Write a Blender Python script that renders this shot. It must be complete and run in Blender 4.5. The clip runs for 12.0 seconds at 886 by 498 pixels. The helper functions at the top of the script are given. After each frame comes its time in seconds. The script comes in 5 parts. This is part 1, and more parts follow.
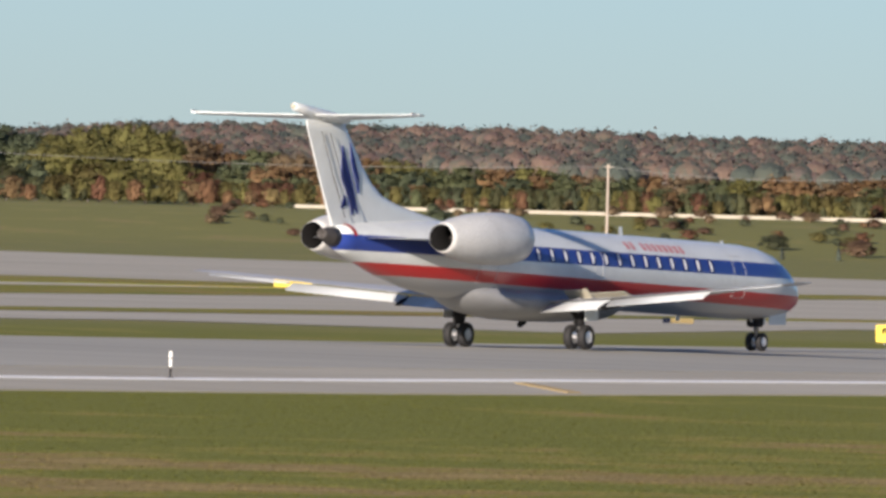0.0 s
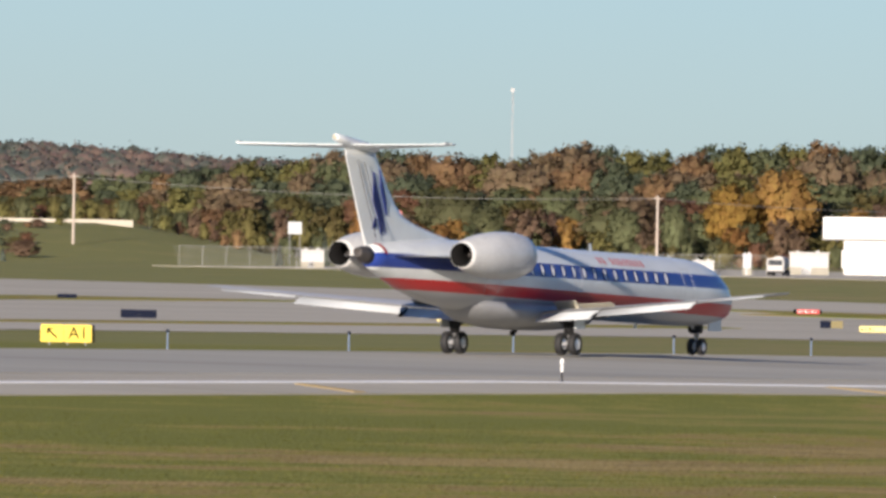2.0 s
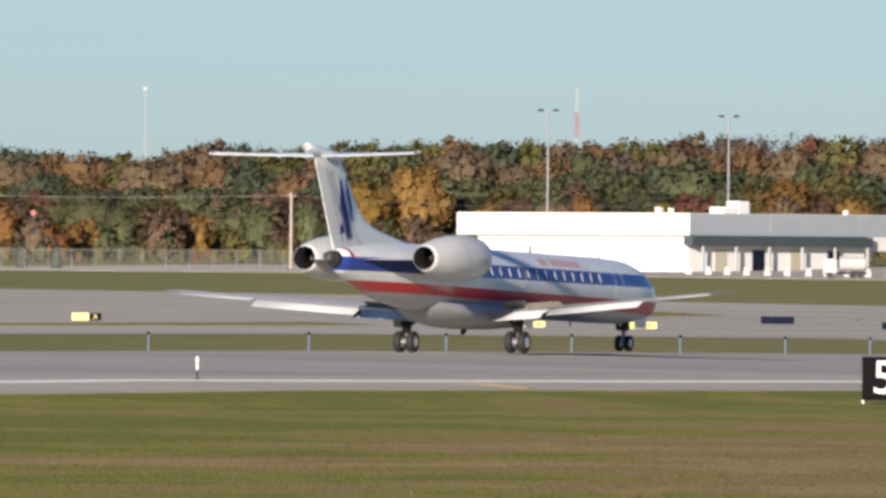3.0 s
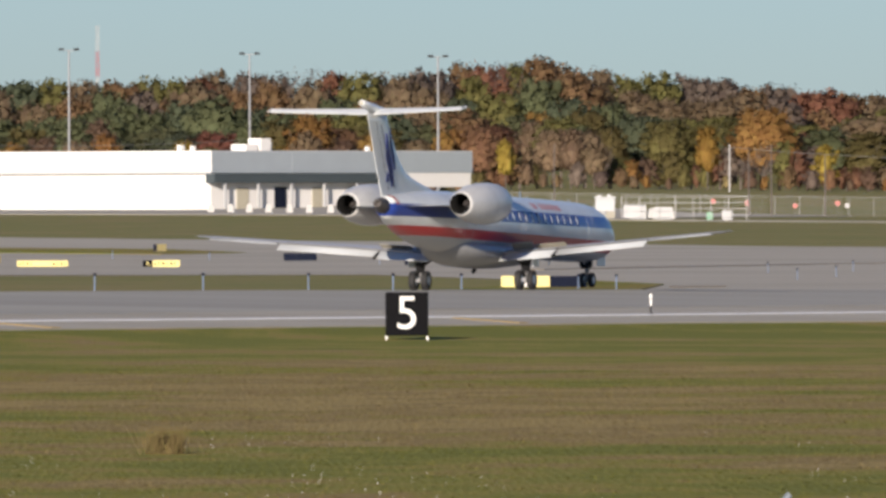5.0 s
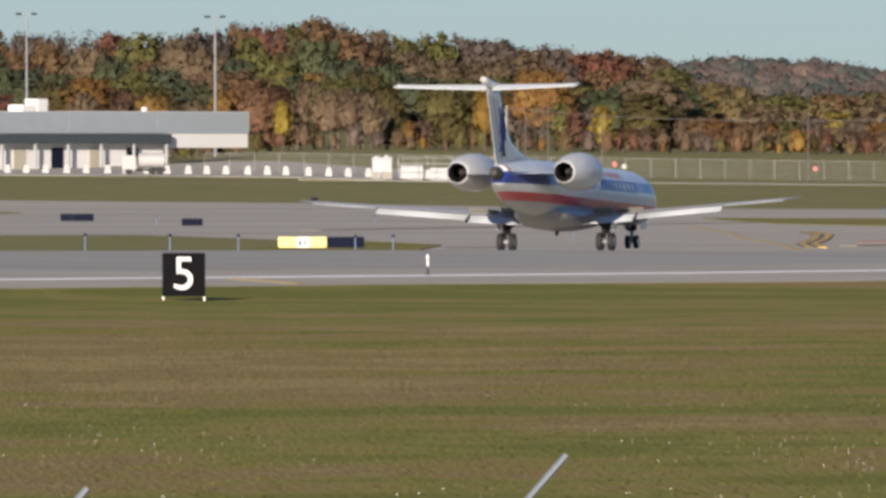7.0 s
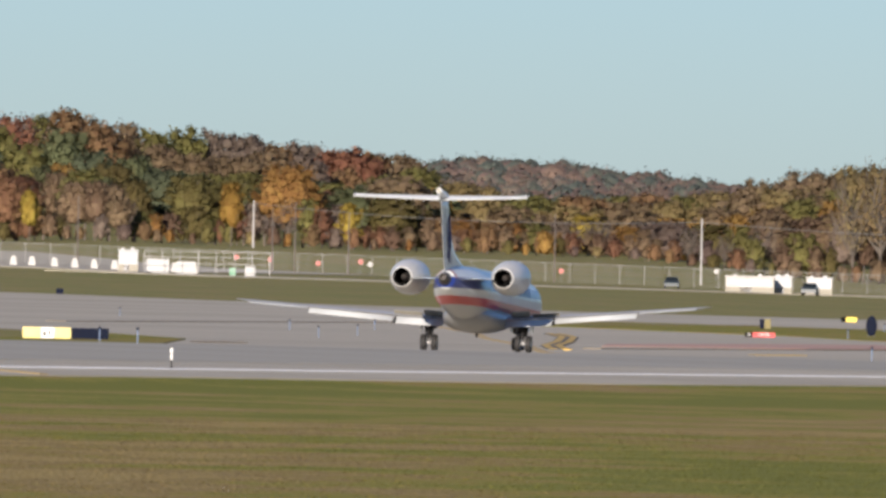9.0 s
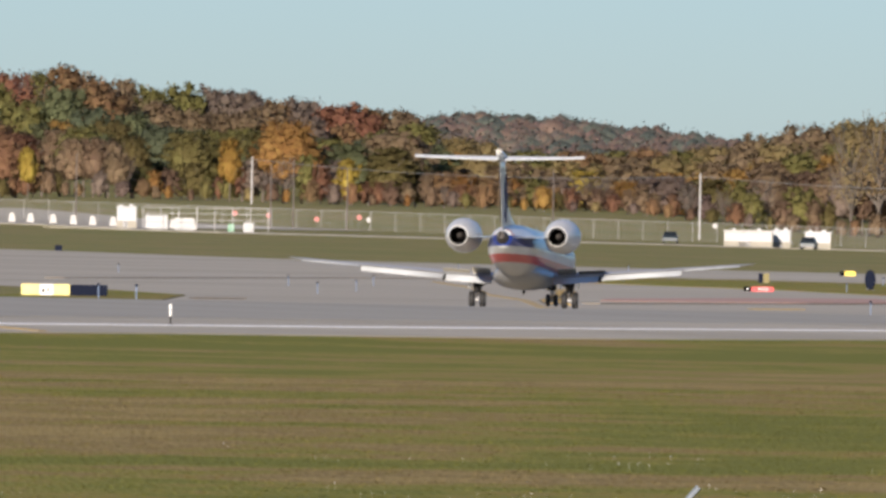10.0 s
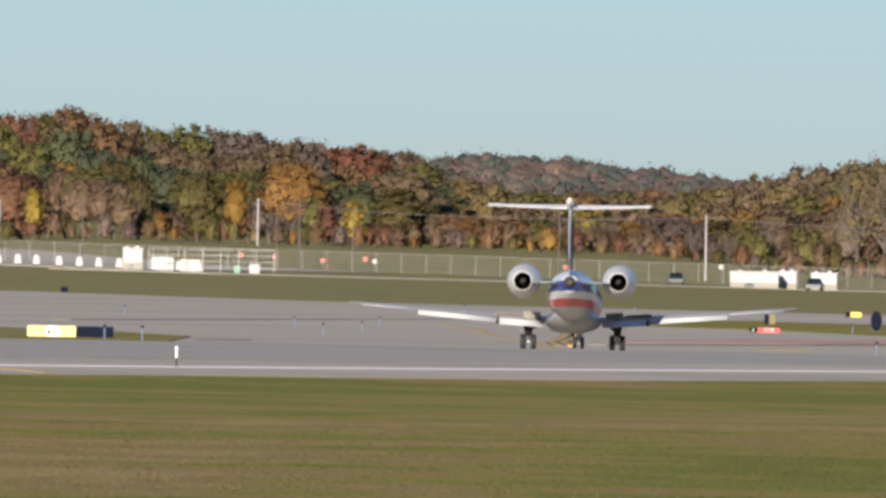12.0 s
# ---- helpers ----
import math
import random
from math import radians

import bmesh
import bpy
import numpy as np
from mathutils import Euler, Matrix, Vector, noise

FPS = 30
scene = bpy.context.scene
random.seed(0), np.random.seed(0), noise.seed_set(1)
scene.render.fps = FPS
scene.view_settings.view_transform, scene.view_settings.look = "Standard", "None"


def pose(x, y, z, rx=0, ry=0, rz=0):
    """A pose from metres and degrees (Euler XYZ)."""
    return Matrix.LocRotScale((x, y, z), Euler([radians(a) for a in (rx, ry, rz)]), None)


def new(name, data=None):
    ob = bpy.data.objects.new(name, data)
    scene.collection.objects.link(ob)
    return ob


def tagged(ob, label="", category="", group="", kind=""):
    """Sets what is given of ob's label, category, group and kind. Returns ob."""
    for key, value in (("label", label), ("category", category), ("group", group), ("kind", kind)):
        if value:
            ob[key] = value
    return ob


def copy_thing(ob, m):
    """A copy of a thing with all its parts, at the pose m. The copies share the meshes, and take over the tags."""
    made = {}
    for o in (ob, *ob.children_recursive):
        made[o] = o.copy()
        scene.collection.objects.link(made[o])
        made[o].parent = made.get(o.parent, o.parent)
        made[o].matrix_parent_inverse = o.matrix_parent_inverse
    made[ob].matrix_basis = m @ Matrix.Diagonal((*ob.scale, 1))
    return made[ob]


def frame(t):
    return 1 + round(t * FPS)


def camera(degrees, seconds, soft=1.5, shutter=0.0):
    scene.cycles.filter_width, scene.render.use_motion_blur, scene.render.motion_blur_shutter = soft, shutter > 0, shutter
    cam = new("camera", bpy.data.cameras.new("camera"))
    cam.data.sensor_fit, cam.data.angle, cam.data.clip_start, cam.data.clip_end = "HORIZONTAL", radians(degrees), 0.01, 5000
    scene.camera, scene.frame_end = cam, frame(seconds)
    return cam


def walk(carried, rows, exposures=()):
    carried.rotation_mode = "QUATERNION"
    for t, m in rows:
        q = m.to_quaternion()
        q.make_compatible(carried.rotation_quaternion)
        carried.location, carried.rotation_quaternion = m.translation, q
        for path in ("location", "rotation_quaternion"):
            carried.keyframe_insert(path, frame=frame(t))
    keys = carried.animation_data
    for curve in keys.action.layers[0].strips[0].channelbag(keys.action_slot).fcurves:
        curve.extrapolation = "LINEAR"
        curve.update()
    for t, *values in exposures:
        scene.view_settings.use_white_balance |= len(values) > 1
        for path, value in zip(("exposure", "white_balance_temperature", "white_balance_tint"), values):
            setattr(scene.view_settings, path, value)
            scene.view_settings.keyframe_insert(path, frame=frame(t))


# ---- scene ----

# ------------------------------------------------------------------ camera
EYE_Z = 4.0
cam = camera(3.6487, 12.0, soft=3.2)
# seconds, turn to the right, tilt up, lean (degrees): a long lens in the hand, following the aircraft
PAN = [(0, -4.6555, -0.0233, 1.43), (0.5, -3.6917, 0.0922, 1.23), (1, -2.7397, 0.0923, 1.07),
       (1.5, -2.0116, 0.1987, 0.90), (2, -1.2137, 0.0484, 1.01), (2.5, -0.0378, 0.0334, 0.50),
       (2.7, 0.1327, 0.0559, 0.45), (4.3, 0.9195, -0.0186, 0.20), (4.5, 1.1162, -0.1119, 0.14),
       (5, 2.2616, -0.1968, -0.20), (5.3, 1.9409, -0.2832, -0.27), (5.5, 2.4056, -0.1271, -0.07),
       (5.6, 2.6110, -0.0560, -0.00), (6, 2.9954, -0.0282, 0.11), (6.5, 3.0650, -0.3507, 0.06),
       (6.7, 3.1810, -0.3755, -0.18), (8.3, 3.6528, -0.2050, 0.64), (8.5, 3.8780, -0.2631, 0.83),
       (9, 4.2254, 0.0461, 1.16), (9.5, 3.9995, 0.1171, 1.02), (10, 4.2348, -0.1375, 0.96),
       (10.5, 4.4723, -0.2160, 0.90), (11, 4.3671, -0.1964, 0.92), (11.5, 4.4586, -0.0537, 0.94),
       (12, 4.2074, 0.0324, 0.92)]
rows = [(t, pose(0, 0, EYE_Z, 90 + p, 0, -y) @ pose(0, 0, 0, 0, 0, r)) for t, y, p, r in PAN]
walk(cam, rows, exposures=[(0, 0.90, 6330, 18), (2.5, 0.90, 6330, 18), (4.5, 0.68, 6330, 18), (6.7, 0.68, 6330, 18), (8.3, 0.83, 6330, 18), (12, 0.86, 6330, 18)])

# ------------------------------------------------------------------ light
SUN_AZ, SUN_EL = 197.0, 13.5        # clockwise from +y
world = bpy.data.worlds.new("sky")
scene.world = world
world.use_nodes = True
wn = world.node_tree.nodes
sky = wn.new("ShaderNodeTexSky")
sky.sky_type, sky.sun_disc = "NISHITA", False
sky.sun_elevation, sky.sun_rotation = radians(SUN_EL), radians(SUN_AZ)
sky.air_density, sky.dust_density, sky.ozone_density = 0.8, 0.20, 4.8
world.node_tree.links.new(sky.outputs[0], wn["Background"].inputs[0])
wn["Background"].inputs[1].default_value = 0.057
sun = new("sun", bpy.data.lights.new("sun", "SUN"))
sun.data.energy, sun.data.angle, sun.data.color = 5.0, radians(0.53), (1.0, 0.89, 0.72)
to_sun = Vector((math.sin(radians(SUN_AZ)) * math.cos(radians(SUN_EL)), math.cos(radians(SUN_AZ)) * math.cos(radians(SUN_EL)), math.sin(radians(SUN_EL))))
sun.rotation_euler = to_sun.to_track_quat("Z", "Y").to_euler()

# ------------------------------------------------------------------ materials
def mat(name, rgb, rough=0.7, metal=0.0, vary=0.15, scale=1.0, bump=0.0, fine=12.0, island=0.0, spec=0.5):
    """Plain surface with two sizes of variation, optional relief and per-piece tint."""
    m = bpy.data.materials.new(name)
    m.use_nodes = True
    n, l = m.node_tree.nodes, m.node_tree.links
    b = n["Principled BSDF"]
    b.inputs["Roughness"].default_value, b.inputs["Metallic"].default_value = rough, metal
    b.inputs["Specular IOR Level"].default_value = spec
    co = n.new("ShaderNodeTexCoord")
    big, small = n.new("ShaderNodeTexNoise"), n.new("ShaderNodeTexNoise")
    big.inputs["Scale"].default_value, small.inputs["Scale"].default_value = scale, scale * fine
    big.inputs["Detail"].default_value = 4
    l.new(co.outputs["Object"], big.inputs["Vector"]), l.new(co.outputs["Object"], small.inputs["Vector"])
    add = n.new("ShaderNodeMath")
    add.operation = "ADD"
    l.new(big.outputs["Fac"], add.inputs[0]), l.new(small.outputs["Fac"], add.inputs[1])
    r = n.new("ShaderNodeMapRange")
    r.inputs["From Min"].default_value, r.inputs["From Max"].default_value = 0.6, 1.4
    r.inputs["To Min"].default_value, r.inputs["To Max"].default_value = 1 - vary, 1 + vary
    l.new(add.outputs[0], r.inputs["Value"])
    hsv = n.new("ShaderNodeHueSaturation")
    hsv.inputs["Color"].default_value = (*rgb, 1)
    l.new(r.outputs[0], hsv.inputs["Value"])
    if island:
        geo = n.new("ShaderNodeNewGeometry")
        h = n.new("ShaderNodeMapRange")
        h.inputs["To Min"].default_value, h.inputs["To Max"].default_value = 0.5 - island * 0.05, 0.5 + island * 0.05
        l.new(geo.outputs["Random Per Island"], h.inputs["Value"])
        l.new(h.outputs[0], hsv.inputs["Hue"])
        g = n.new("ShaderNodeMapRange")
        g.inputs["To Min"].default_value, g.inputs["To Max"].default_value = 1 - island * 0.7, 1 + island * 0.7
        l.new(geo.outputs["Random Per Island"], g.inputs["Value"])
        pr = n.new("ShaderNodeMath")
        pr.operation = "MULTIPLY"
        l.new(r.outputs[0], pr.inputs[0]), l.new(g.outputs[0], pr.inputs[1])
        l.new(pr.outputs[0], hsv.inputs["Value"])
    l.new(hsv.outputs[0], b.inputs["Base Color"])
    if bump:
        bp = n.new("ShaderNodeBump")
        bp.inputs["Strength"].default_value, bp.inputs["Distance"].default_value = bump, 0.05
        l.new(small.outputs["Fac"], bp.inputs["Height"]), l.new(bp.outputs[0], b.inputs["Normal"])
    return m


def ramp_mat(name, colours, scale, stretch=(1, 1, 1), rough=0.9, fine=9.0, fine_amount=0.5, bump=0.3, turn=-28.24):
    """Ground cover or pavement: colours mixed by noise of two sizes."""
    m = bpy.data.materials.new(name)
    m.use_nodes = True
    n, l = m.node_tree.nodes, m.node_tree.links
    b = n["Principled BSDF"]
    b.inputs["Roughness"].default_value, b.inputs["Specular IOR Level"].default_value = rough, 0.2
    co, mp = n.new("ShaderNodeTexCoord"), n.new("ShaderNodeMapping")
    mp.inputs["Scale"].default_value, mp.inputs["Rotation"].default_value = stretch, (0, 0, radians(turn))
    l.new(co.outputs["Object"], mp.inputs["Vector"])
    big, small = n.new("ShaderNodeTexNoise"), n.new("ShaderNodeTexNoise")
    big.inputs["Scale"].default_value, small.inputs["Scale"].default_value = scale, scale * fine
    big.inputs["Detail"].default_value, small.inputs["Detail"].default_value = 6, 5
    l.new(mp.outputs[0], big.inputs["Vector"]), l.new(mp.outputs[0], small.inputs["Vector"])
    mix = n.new("ShaderNodeMix")
    mix.inputs["Factor"].default_value = fine_amount
    l.new(big.outputs["Fac"], mix.inputs["A"]), l.new(small.outputs["Fac"], mix.inputs["B"])
    cr = n.new("ShaderNodeValToRGB")
    cr.color_ramp.elements[0].position, cr.color_ramp.elements[1].position = 0.36, 0.64
    drive = mix.outputs["Result"]
    cr.color_ramp.elements[0].color, cr.color_ramp.elements[1].color = (*colours[0], 1), (*colours[-1], 1)
    for i, c in enumerate(colours[1:-1]):
        e = cr.color_ramp.elements.new(0.36 + 0.28 * (i + 1) / (len(colours) - 1))
        e.color = (*c, 1)
    l.new(drive, cr.inputs["Fac"]), l.new(cr.outputs[0], b.inputs["Base Color"])
    if bump:
        bp = n.new("ShaderNodeBump")
        bp.inputs["Strength"].default_value, bp.inputs["Distance"].default_value = bump, 0.1
        l.new(small.outputs["Fac"], bp.inputs["Height"]), l.new(bp.outputs[0], b.inputs["Normal"])
    return m


def turf_mat(name, colours, shift=0.0, zones=True):
    """Mown turf: broad bands, patches and fine streaks of green and dry grass."""
    m = bpy.data.materials.new(name)
    m.use_nodes = True
    n, l = m.node_tree.nodes, m.node_tree.links
    b = n["Principled BSDF"]
    b.inputs["Roughness"].default_value, b.inputs["Specular IOR Level"].default_value = 0.95, 0.1
    co = n.new("ShaderNodeTexCoord")
    total, last = None, None
    for size, stretch, weight, detail in ((0.06, (1, 1, 1), 0.52, 3), (0.30, (1, 0.55, 1), 0.28, 5), (2.2, (1, 0.22, 1), 0.12, 3), (11.0, (1, 0.07, 1), 0.09, 2)):
        mp, nz, k = n.new("ShaderNodeMapping"), n.new("ShaderNodeTexNoise"), n.new("ShaderNodeMath")
        mp.inputs["Scale"].default_value = stretch
        nz.inputs["Scale"].default_value, nz.inputs["Detail"].default_value = size, detail
        l.new(co.outputs["Object"], mp.inputs["Vector"]), l.new(mp.outputs[0], nz.inputs["Vector"])
        k.operation = "MULTIPLY_ADD"
        k.inputs[1].default_value, k.inputs[2].default_value = weight, shift if total is None else 0.0
        l.new(nz.outputs["Fac"], k.inputs[0])
        if total is not None:
            l.new(total, k.inputs[2])
        total, last = k.outputs[0], nz
    if zones:
        sep, q1, q2 = n.new("ShaderNodeSeparateXYZ"), n.new("ShaderNodeMath"), n.new("ShaderNodeMath")
        l.new(co.outputs["Object"], sep.inputs[0])
        q1.operation = q2.operation = "MULTIPLY_ADD"
        l.new(sep.outputs["Y"], q2.inputs[0])
        q2.inputs[1].default_value, q2.inputs[2].default_value = 0.4731, -187.4
        l.new(sep.outputs["X"], q1.inputs[0])
        q1.inputs[1].default_value = -0.8810
        l.new(q2.outputs[0], q1.inputs[2])
        for source, lo, hi, a, b_ in ((q1.outputs[0], -95, -70, 0.0, 0.035), (q1.outputs[0], -50, -28, 0.0, -0.075), (q1.outputs[0], 0, 60, 0.0, 0.03), (sep.outputs["X"], -20, 4, -0.085, -0.012)):
            mr, ad = n.new("ShaderNodeMapRange"), n.new("ShaderNodeMath")
            mr.inputs["From Min"].default_value, mr.inputs["From Max"].default_value = lo, hi
            mr.inputs["To Min"].default_value, mr.inputs["To Max"].default_value = a, b_
            l.new(source, mr.inputs["Value"]), l.new(total, ad.inputs[0]), l.new(mr.outputs[0], ad.inputs[1])
            total = ad.outputs[0]
    cr = n.new("ShaderNodeValToRGB")
    lo, hi = 0.432, 0.575
    cr.color_ramp.elements[0].position, cr.color_ramp.elements[1].position = lo, hi
    cr.color_ramp.elements[0].color, cr.color_ramp.elements[1].color = (*colours[0], 1), (*colours[-1], 1)
    for i, c in enumerate(colours[1:-1]):
        cr.color_ramp.elements.new(lo + (hi - lo) * (i + 1) / (len(colours) - 1)).color = (*c, 1)
    l.new(total, cr.inputs["Fac"])
    tone = cr.outputs[0]
    if zones:      # paler olive beyond the runway: distance haze mixed into the grass colour
        far, dry = n.new("ShaderNodeMapRange"), n.new("ShaderNodeMix")
        far.inputs["From Min"].default_value, far.inputs["From Max"].default_value = 55, 130
        far.inputs["To Max"].default_value = 0.55
        dry.data_type = "RGBA"
        dry.inputs["B"].default_value = (0.215, 0.205, 0.095, 1)
        l.new(q1.outputs[0], far.inputs["Value"]), l.new(far.outputs[0], dry.inputs["Factor"]), l.new(tone, dry.inputs["A"])
        tone = dry.outputs["Result"]
    l.new(tone, b.inputs["Base Color"])
    bp = n.new("ShaderNodeBump")
    bp.inputs["Strength"].default_value, bp.inputs["Distance"].default_value = 0.25, 0.1
    l.new(last.outputs["Fac"], bp.inputs["Height"]), l.new(bp.outputs[0], b.inputs["Normal"])
    return m


TURF = [(c[0] * 1.24, c[1] * 1.31, c[2] * 1.06) for c in ((0.138, 0.134, 0.028), (0.165, 0.152, 0.034), (0.195, 0.165, 0.043), (0.215, 0.155, 0.058), (0.205, 0.140, 0.068), (0.26, 0.185, 0.085))]
GRASS = turf_mat("mown_grass", TURF)
GRASS_GREEN = turf_mat("verge_grass", TURF[:5], -0.012, False)
CONCRETE = ramp_mat("concrete", [(0.36, 0.33, 0.265), (0.42, 0.388, 0.317), (0.475, 0.44, 0.362)], 0.05, (0.25, 1, 1), 0.85, 11.0, 0.4, 0.1)
ASPHALT = ramp_mat("grooved_runway", [(0.295, 0.283, 0.246), (0.355, 0.342, 0.297), (0.41, 0.394, 0.341)], 0.04, (0.12, 1, 1), 0.85, 11.0, 0.4, 0.1)
LINE_WHITE = mat("worn_white_paint", (0.80, 0.80, 0.78), 0.7, vary=0.15, scale=0.5)
LINE_YELLOW = mat("worn_yellow_paint", (0.50, 0.33, 0.07), 0.7, vary=0.2, scale=0.5)
OCHRE = mat("faded_yellow_paint", (0.42, 0.31, 0.14), 0.8, vary=0.2, scale=0.6)
FADED_RED = mat("faded_red_paint", (0.42, 0.265, 0.215), 0.85, vary=0.2, scale=0.15)
WHITE = mat("white_paint", (0.65, 0.68, 0.67), 0.42, vary=0.07, scale=1.5, spec=0.35)
GREY = mat("grey_paint", (0.36, 0.37, 0.375), 0.4, vary=0.08, scale=1.5)
# grey lowered below the other paint: the belly's shade is in this colour
FAIRING = mat("shaded_fairing_paint", (0.26, 0.265, 0.27), 0.32, vary=0.15, scale=1.5)
WING_GREY = mat("wing_paint", (0.42, 0.43, 0.445), 0.5, vary=0.1, scale=1.5)
SILVER = mat("bare_metal", (0.62, 0.63, 0.64), 0.35, 0.6, vary=0.1, scale=2)
BURNT = mat("burnt_metal", (0.055, 0.05, 0.047), 0.55, 0.15, vary=0.2, scale=4)
DARK = mat("sooty_metal", (0.018, 0.018, 0.019), 0.7, 0.0, vary=0.2, scale=4, spec=0.2)
SOOT = mat("sooty_duct", (0.008, 0.008, 0.008), 0.9, vary=0.2, scale=4, spec=0.1)
RUBBER = mat("tyre_rubber", (0.011, 0.011, 0.012), 0.75, vary=0.2, scale=5)
BLUE = mat("blue_paint", (0.012, 0.022, 0.12), 0.6, vary=0.08, scale=2, spec=0.2)
RED = mat("red_paint", (0.50, 0.035, 0.03), 0.4, vary=0.1, scale=2)
BLACK = mat("black_panel", (0.005, 0.005, 0.006), 0.9, vary=0.2, scale=3, spec=0.1)
YELLOW = mat("yellow_panel", (0.60, 0.45, 0.03), 0.5, vary=0.1, scale=3)
NAVY = mat("dark_blue_panel", (0.007, 0.010, 0.022), 0.9, vary=0.2, scale=3, spec=0.1)
STEEL = mat("galvanised_steel", (0.24, 0.25, 0.26), 0.5, 0.4, vary=0.15, scale=3)
ARM_STEEL = mat("blue_grey_wire", (0.13, 0.155, 0.18), 0.6, vary=0.15, scale=3)
WEATHERED = mat("dull_zinc", (0.22, 0.22, 0.21), 0.8, 0.0, vary=0.15, scale=1)
PALE_STEEL = mat("pale_zinc", (0.36, 0.36, 0.355), 0.7, vary=0.15, scale=1)
WOOD = mat("weathered_pole", (0.36, 0.31, 0.26), 0.85, vary=0.2, scale=2)
CREAM = mat("cream_primer", (0.42, 0.39, 0.30), 0.5, vary=0.1, scale=3)
# pale colour that holds the bright glint of the cabin windows
PANE_GLINT = mat("pale_glint", (0.78, 0.78, 0.76), 0.4, vary=0.08, scale=3)
NACELLE = mat("nacelle_paint", (0.53, 0.535, 0.52), 0.45, vary=0.18, scale=1.2, spec=0.35)
GLASS = mat("dark_glass", (0.03, 0.035, 0.045), 0.08, vary=0.1, scale=2)


def livery():
    """White over grey with a blue and a red stripe along the body."""
    m = mat("striped_paint", (0.63, 0.66, 0.65), 0.42, vary=0.12, scale=1.2, spec=0.35)
    n, l = m.node_tree.nodes, m.node_tree.links
    co, sep = n.new("ShaderNodeTexCoord"), n.new("ShaderNodeSeparateXYZ")
    l.new(co.outputs["Object"], sep.inputs[0])

    def line(slope, level):
        f = n.new("ShaderNodeMath")
        f.operation = "MULTIPLY_ADD"
        l.new(sep.outputs["X"], f.inputs[0])
        f.inputs[1].default_value, f.inputs[2].default_value = slope, level
        g = n.new("ShaderNodeMath")
        g.operation = "GREATER_THAN"
        l.new(sep.outputs["Z"], g.inputs[0]), l.new(f.outputs[0], g.inputs[1])
        return g.outputs[0]

    base = n["Principled BSDF"].inputs["Base Color"]
    white = base.links[0].from_socket
    colour = None
    for edge, rgb in ((None, (0.40, 0.405, 0.405)), ((-0.034, 1.78), (0.50, 0.018, 0.018)), ((-0.030, 2.15), None), ((-0.0225, 2.53), (0.018, 0.042, 0.22)), ((-0.0240, 2.98), None)):
        if edge is None:
            rgbn = n.new("ShaderNodeRGB")
            rgbn.outputs[0].default_value = (*rgb, 1)
            colour = rgbn.outputs[0]
            continue
        mx = n.new("ShaderNodeMix")
        mx.data_type = "RGBA"
        l.new(line(*edge), mx.inputs["Factor"]), l.new(colour, mx.inputs[6])
        if rgb:
            mx.inputs[7].default_value = (*rgb, 1)
        else:
            l.new(white, mx.inputs[7])
        colour = mx.outputs[2]
    l.new(colour, base)
    return m


LIVERY = livery()
for m_, w_ in ((LIVERY, 0.45), (WHITE, 0.5), (NACELLE, 0.3), (BLUE, 0.12), (GREY, 0.1)):
    b_ = m_.node_tree.nodes["Principled BSDF"]
    b_.inputs["Coat Weight"].default_value, b_.inputs["Coat Roughness"].default_value = w_, 0.12

# ------------------------------------------------------------------ mesh helpers
def mesh_object(name, verts, faces, material, parent=None, label="", smooth=False):
    me = bpy.data.meshes.new(name)
    me.from_pydata([tuple(v) for v in verts], [], faces)
    me.update()
    if smooth:
        me.shade_smooth()
    me.materials.append(material)
    ob = new(name, me)
    if parent:
        ob.parent = parent
    return tagged(ob, label)


def part(name, bm, material, parent=None, label="", smooth=False):
    me = bpy.data.meshes.new(name)
    bmesh.ops.recalc_face_normals(bm, faces=bm.faces)
    bm.to_mesh(me)
    bm.free()
    if smooth:
        me.shade_smooth()
    me.materials.append(material)
    ob = new(name, me)
    if parent:
        ob.parent = parent
    return tagged(ob, label)


def box(bm, x0, x1, y0, y1, z0, z1, bevel=0.0):
    g = bmesh.ops.create_cube(bm, size=1.0, matrix=Matrix.Translation(((x0 + x1) / 2, (y0 + y1) / 2, (z0 + z1) / 2)) @ Matrix.Diagonal((x1 - x0, y1 - y0, z1 - z0, 1)))
    if bevel:
        edges = list({e for v in g["verts"] for e in v.link_edges})
        bmesh.ops.bevel(bm, geom=edges, offset=bevel, segments=2, affect="EDGES")
    return g["verts"]


def tube(bm, a, b, r0, r1=None, n=10):
    a, b = Vector(a), Vector(b)
    d = b - a
    m = Matrix.Translation((a + b) / 2) @ d.to_track_quat("Z", "Y").to_matrix().to_4x4()
    bmesh.ops.create_cone(bm, cap_ends=True, segments=n, radius1=r0, radius2=r0 if r1 is None else r1, depth=d.length, matrix=m)


def loft(bm, rings, cap=True):
    """Skin closed rings of equal length."""
    vs = [[bm.verts.new(p) for p in r] for r in rings]
    n = len(rings[0])
    for a, b in zip(vs, vs[1:]):
        for i in range(n):
            bm.faces.new((a[i], a[(i + 1) % n], b[(i + 1) % n], b[i]))
    if cap:
        bm.faces.new(vs[0]), bm.faces.new(vs[-1][::-1])


def ring(x, z, ry, rz, n=40, y=0.0):
    return [(x, y + ry * math.cos(2 * math.pi * i / n), z + rz * math.sin(2 * math.pi * i / n)) for i in range(n)]


def spin(bm, profile, y, z, n=36):
    """Revolve (x, radius) about a line along x."""
    loft(bm, [ring(x, z, r, r, n, y) for x, r in profile], cap=False)


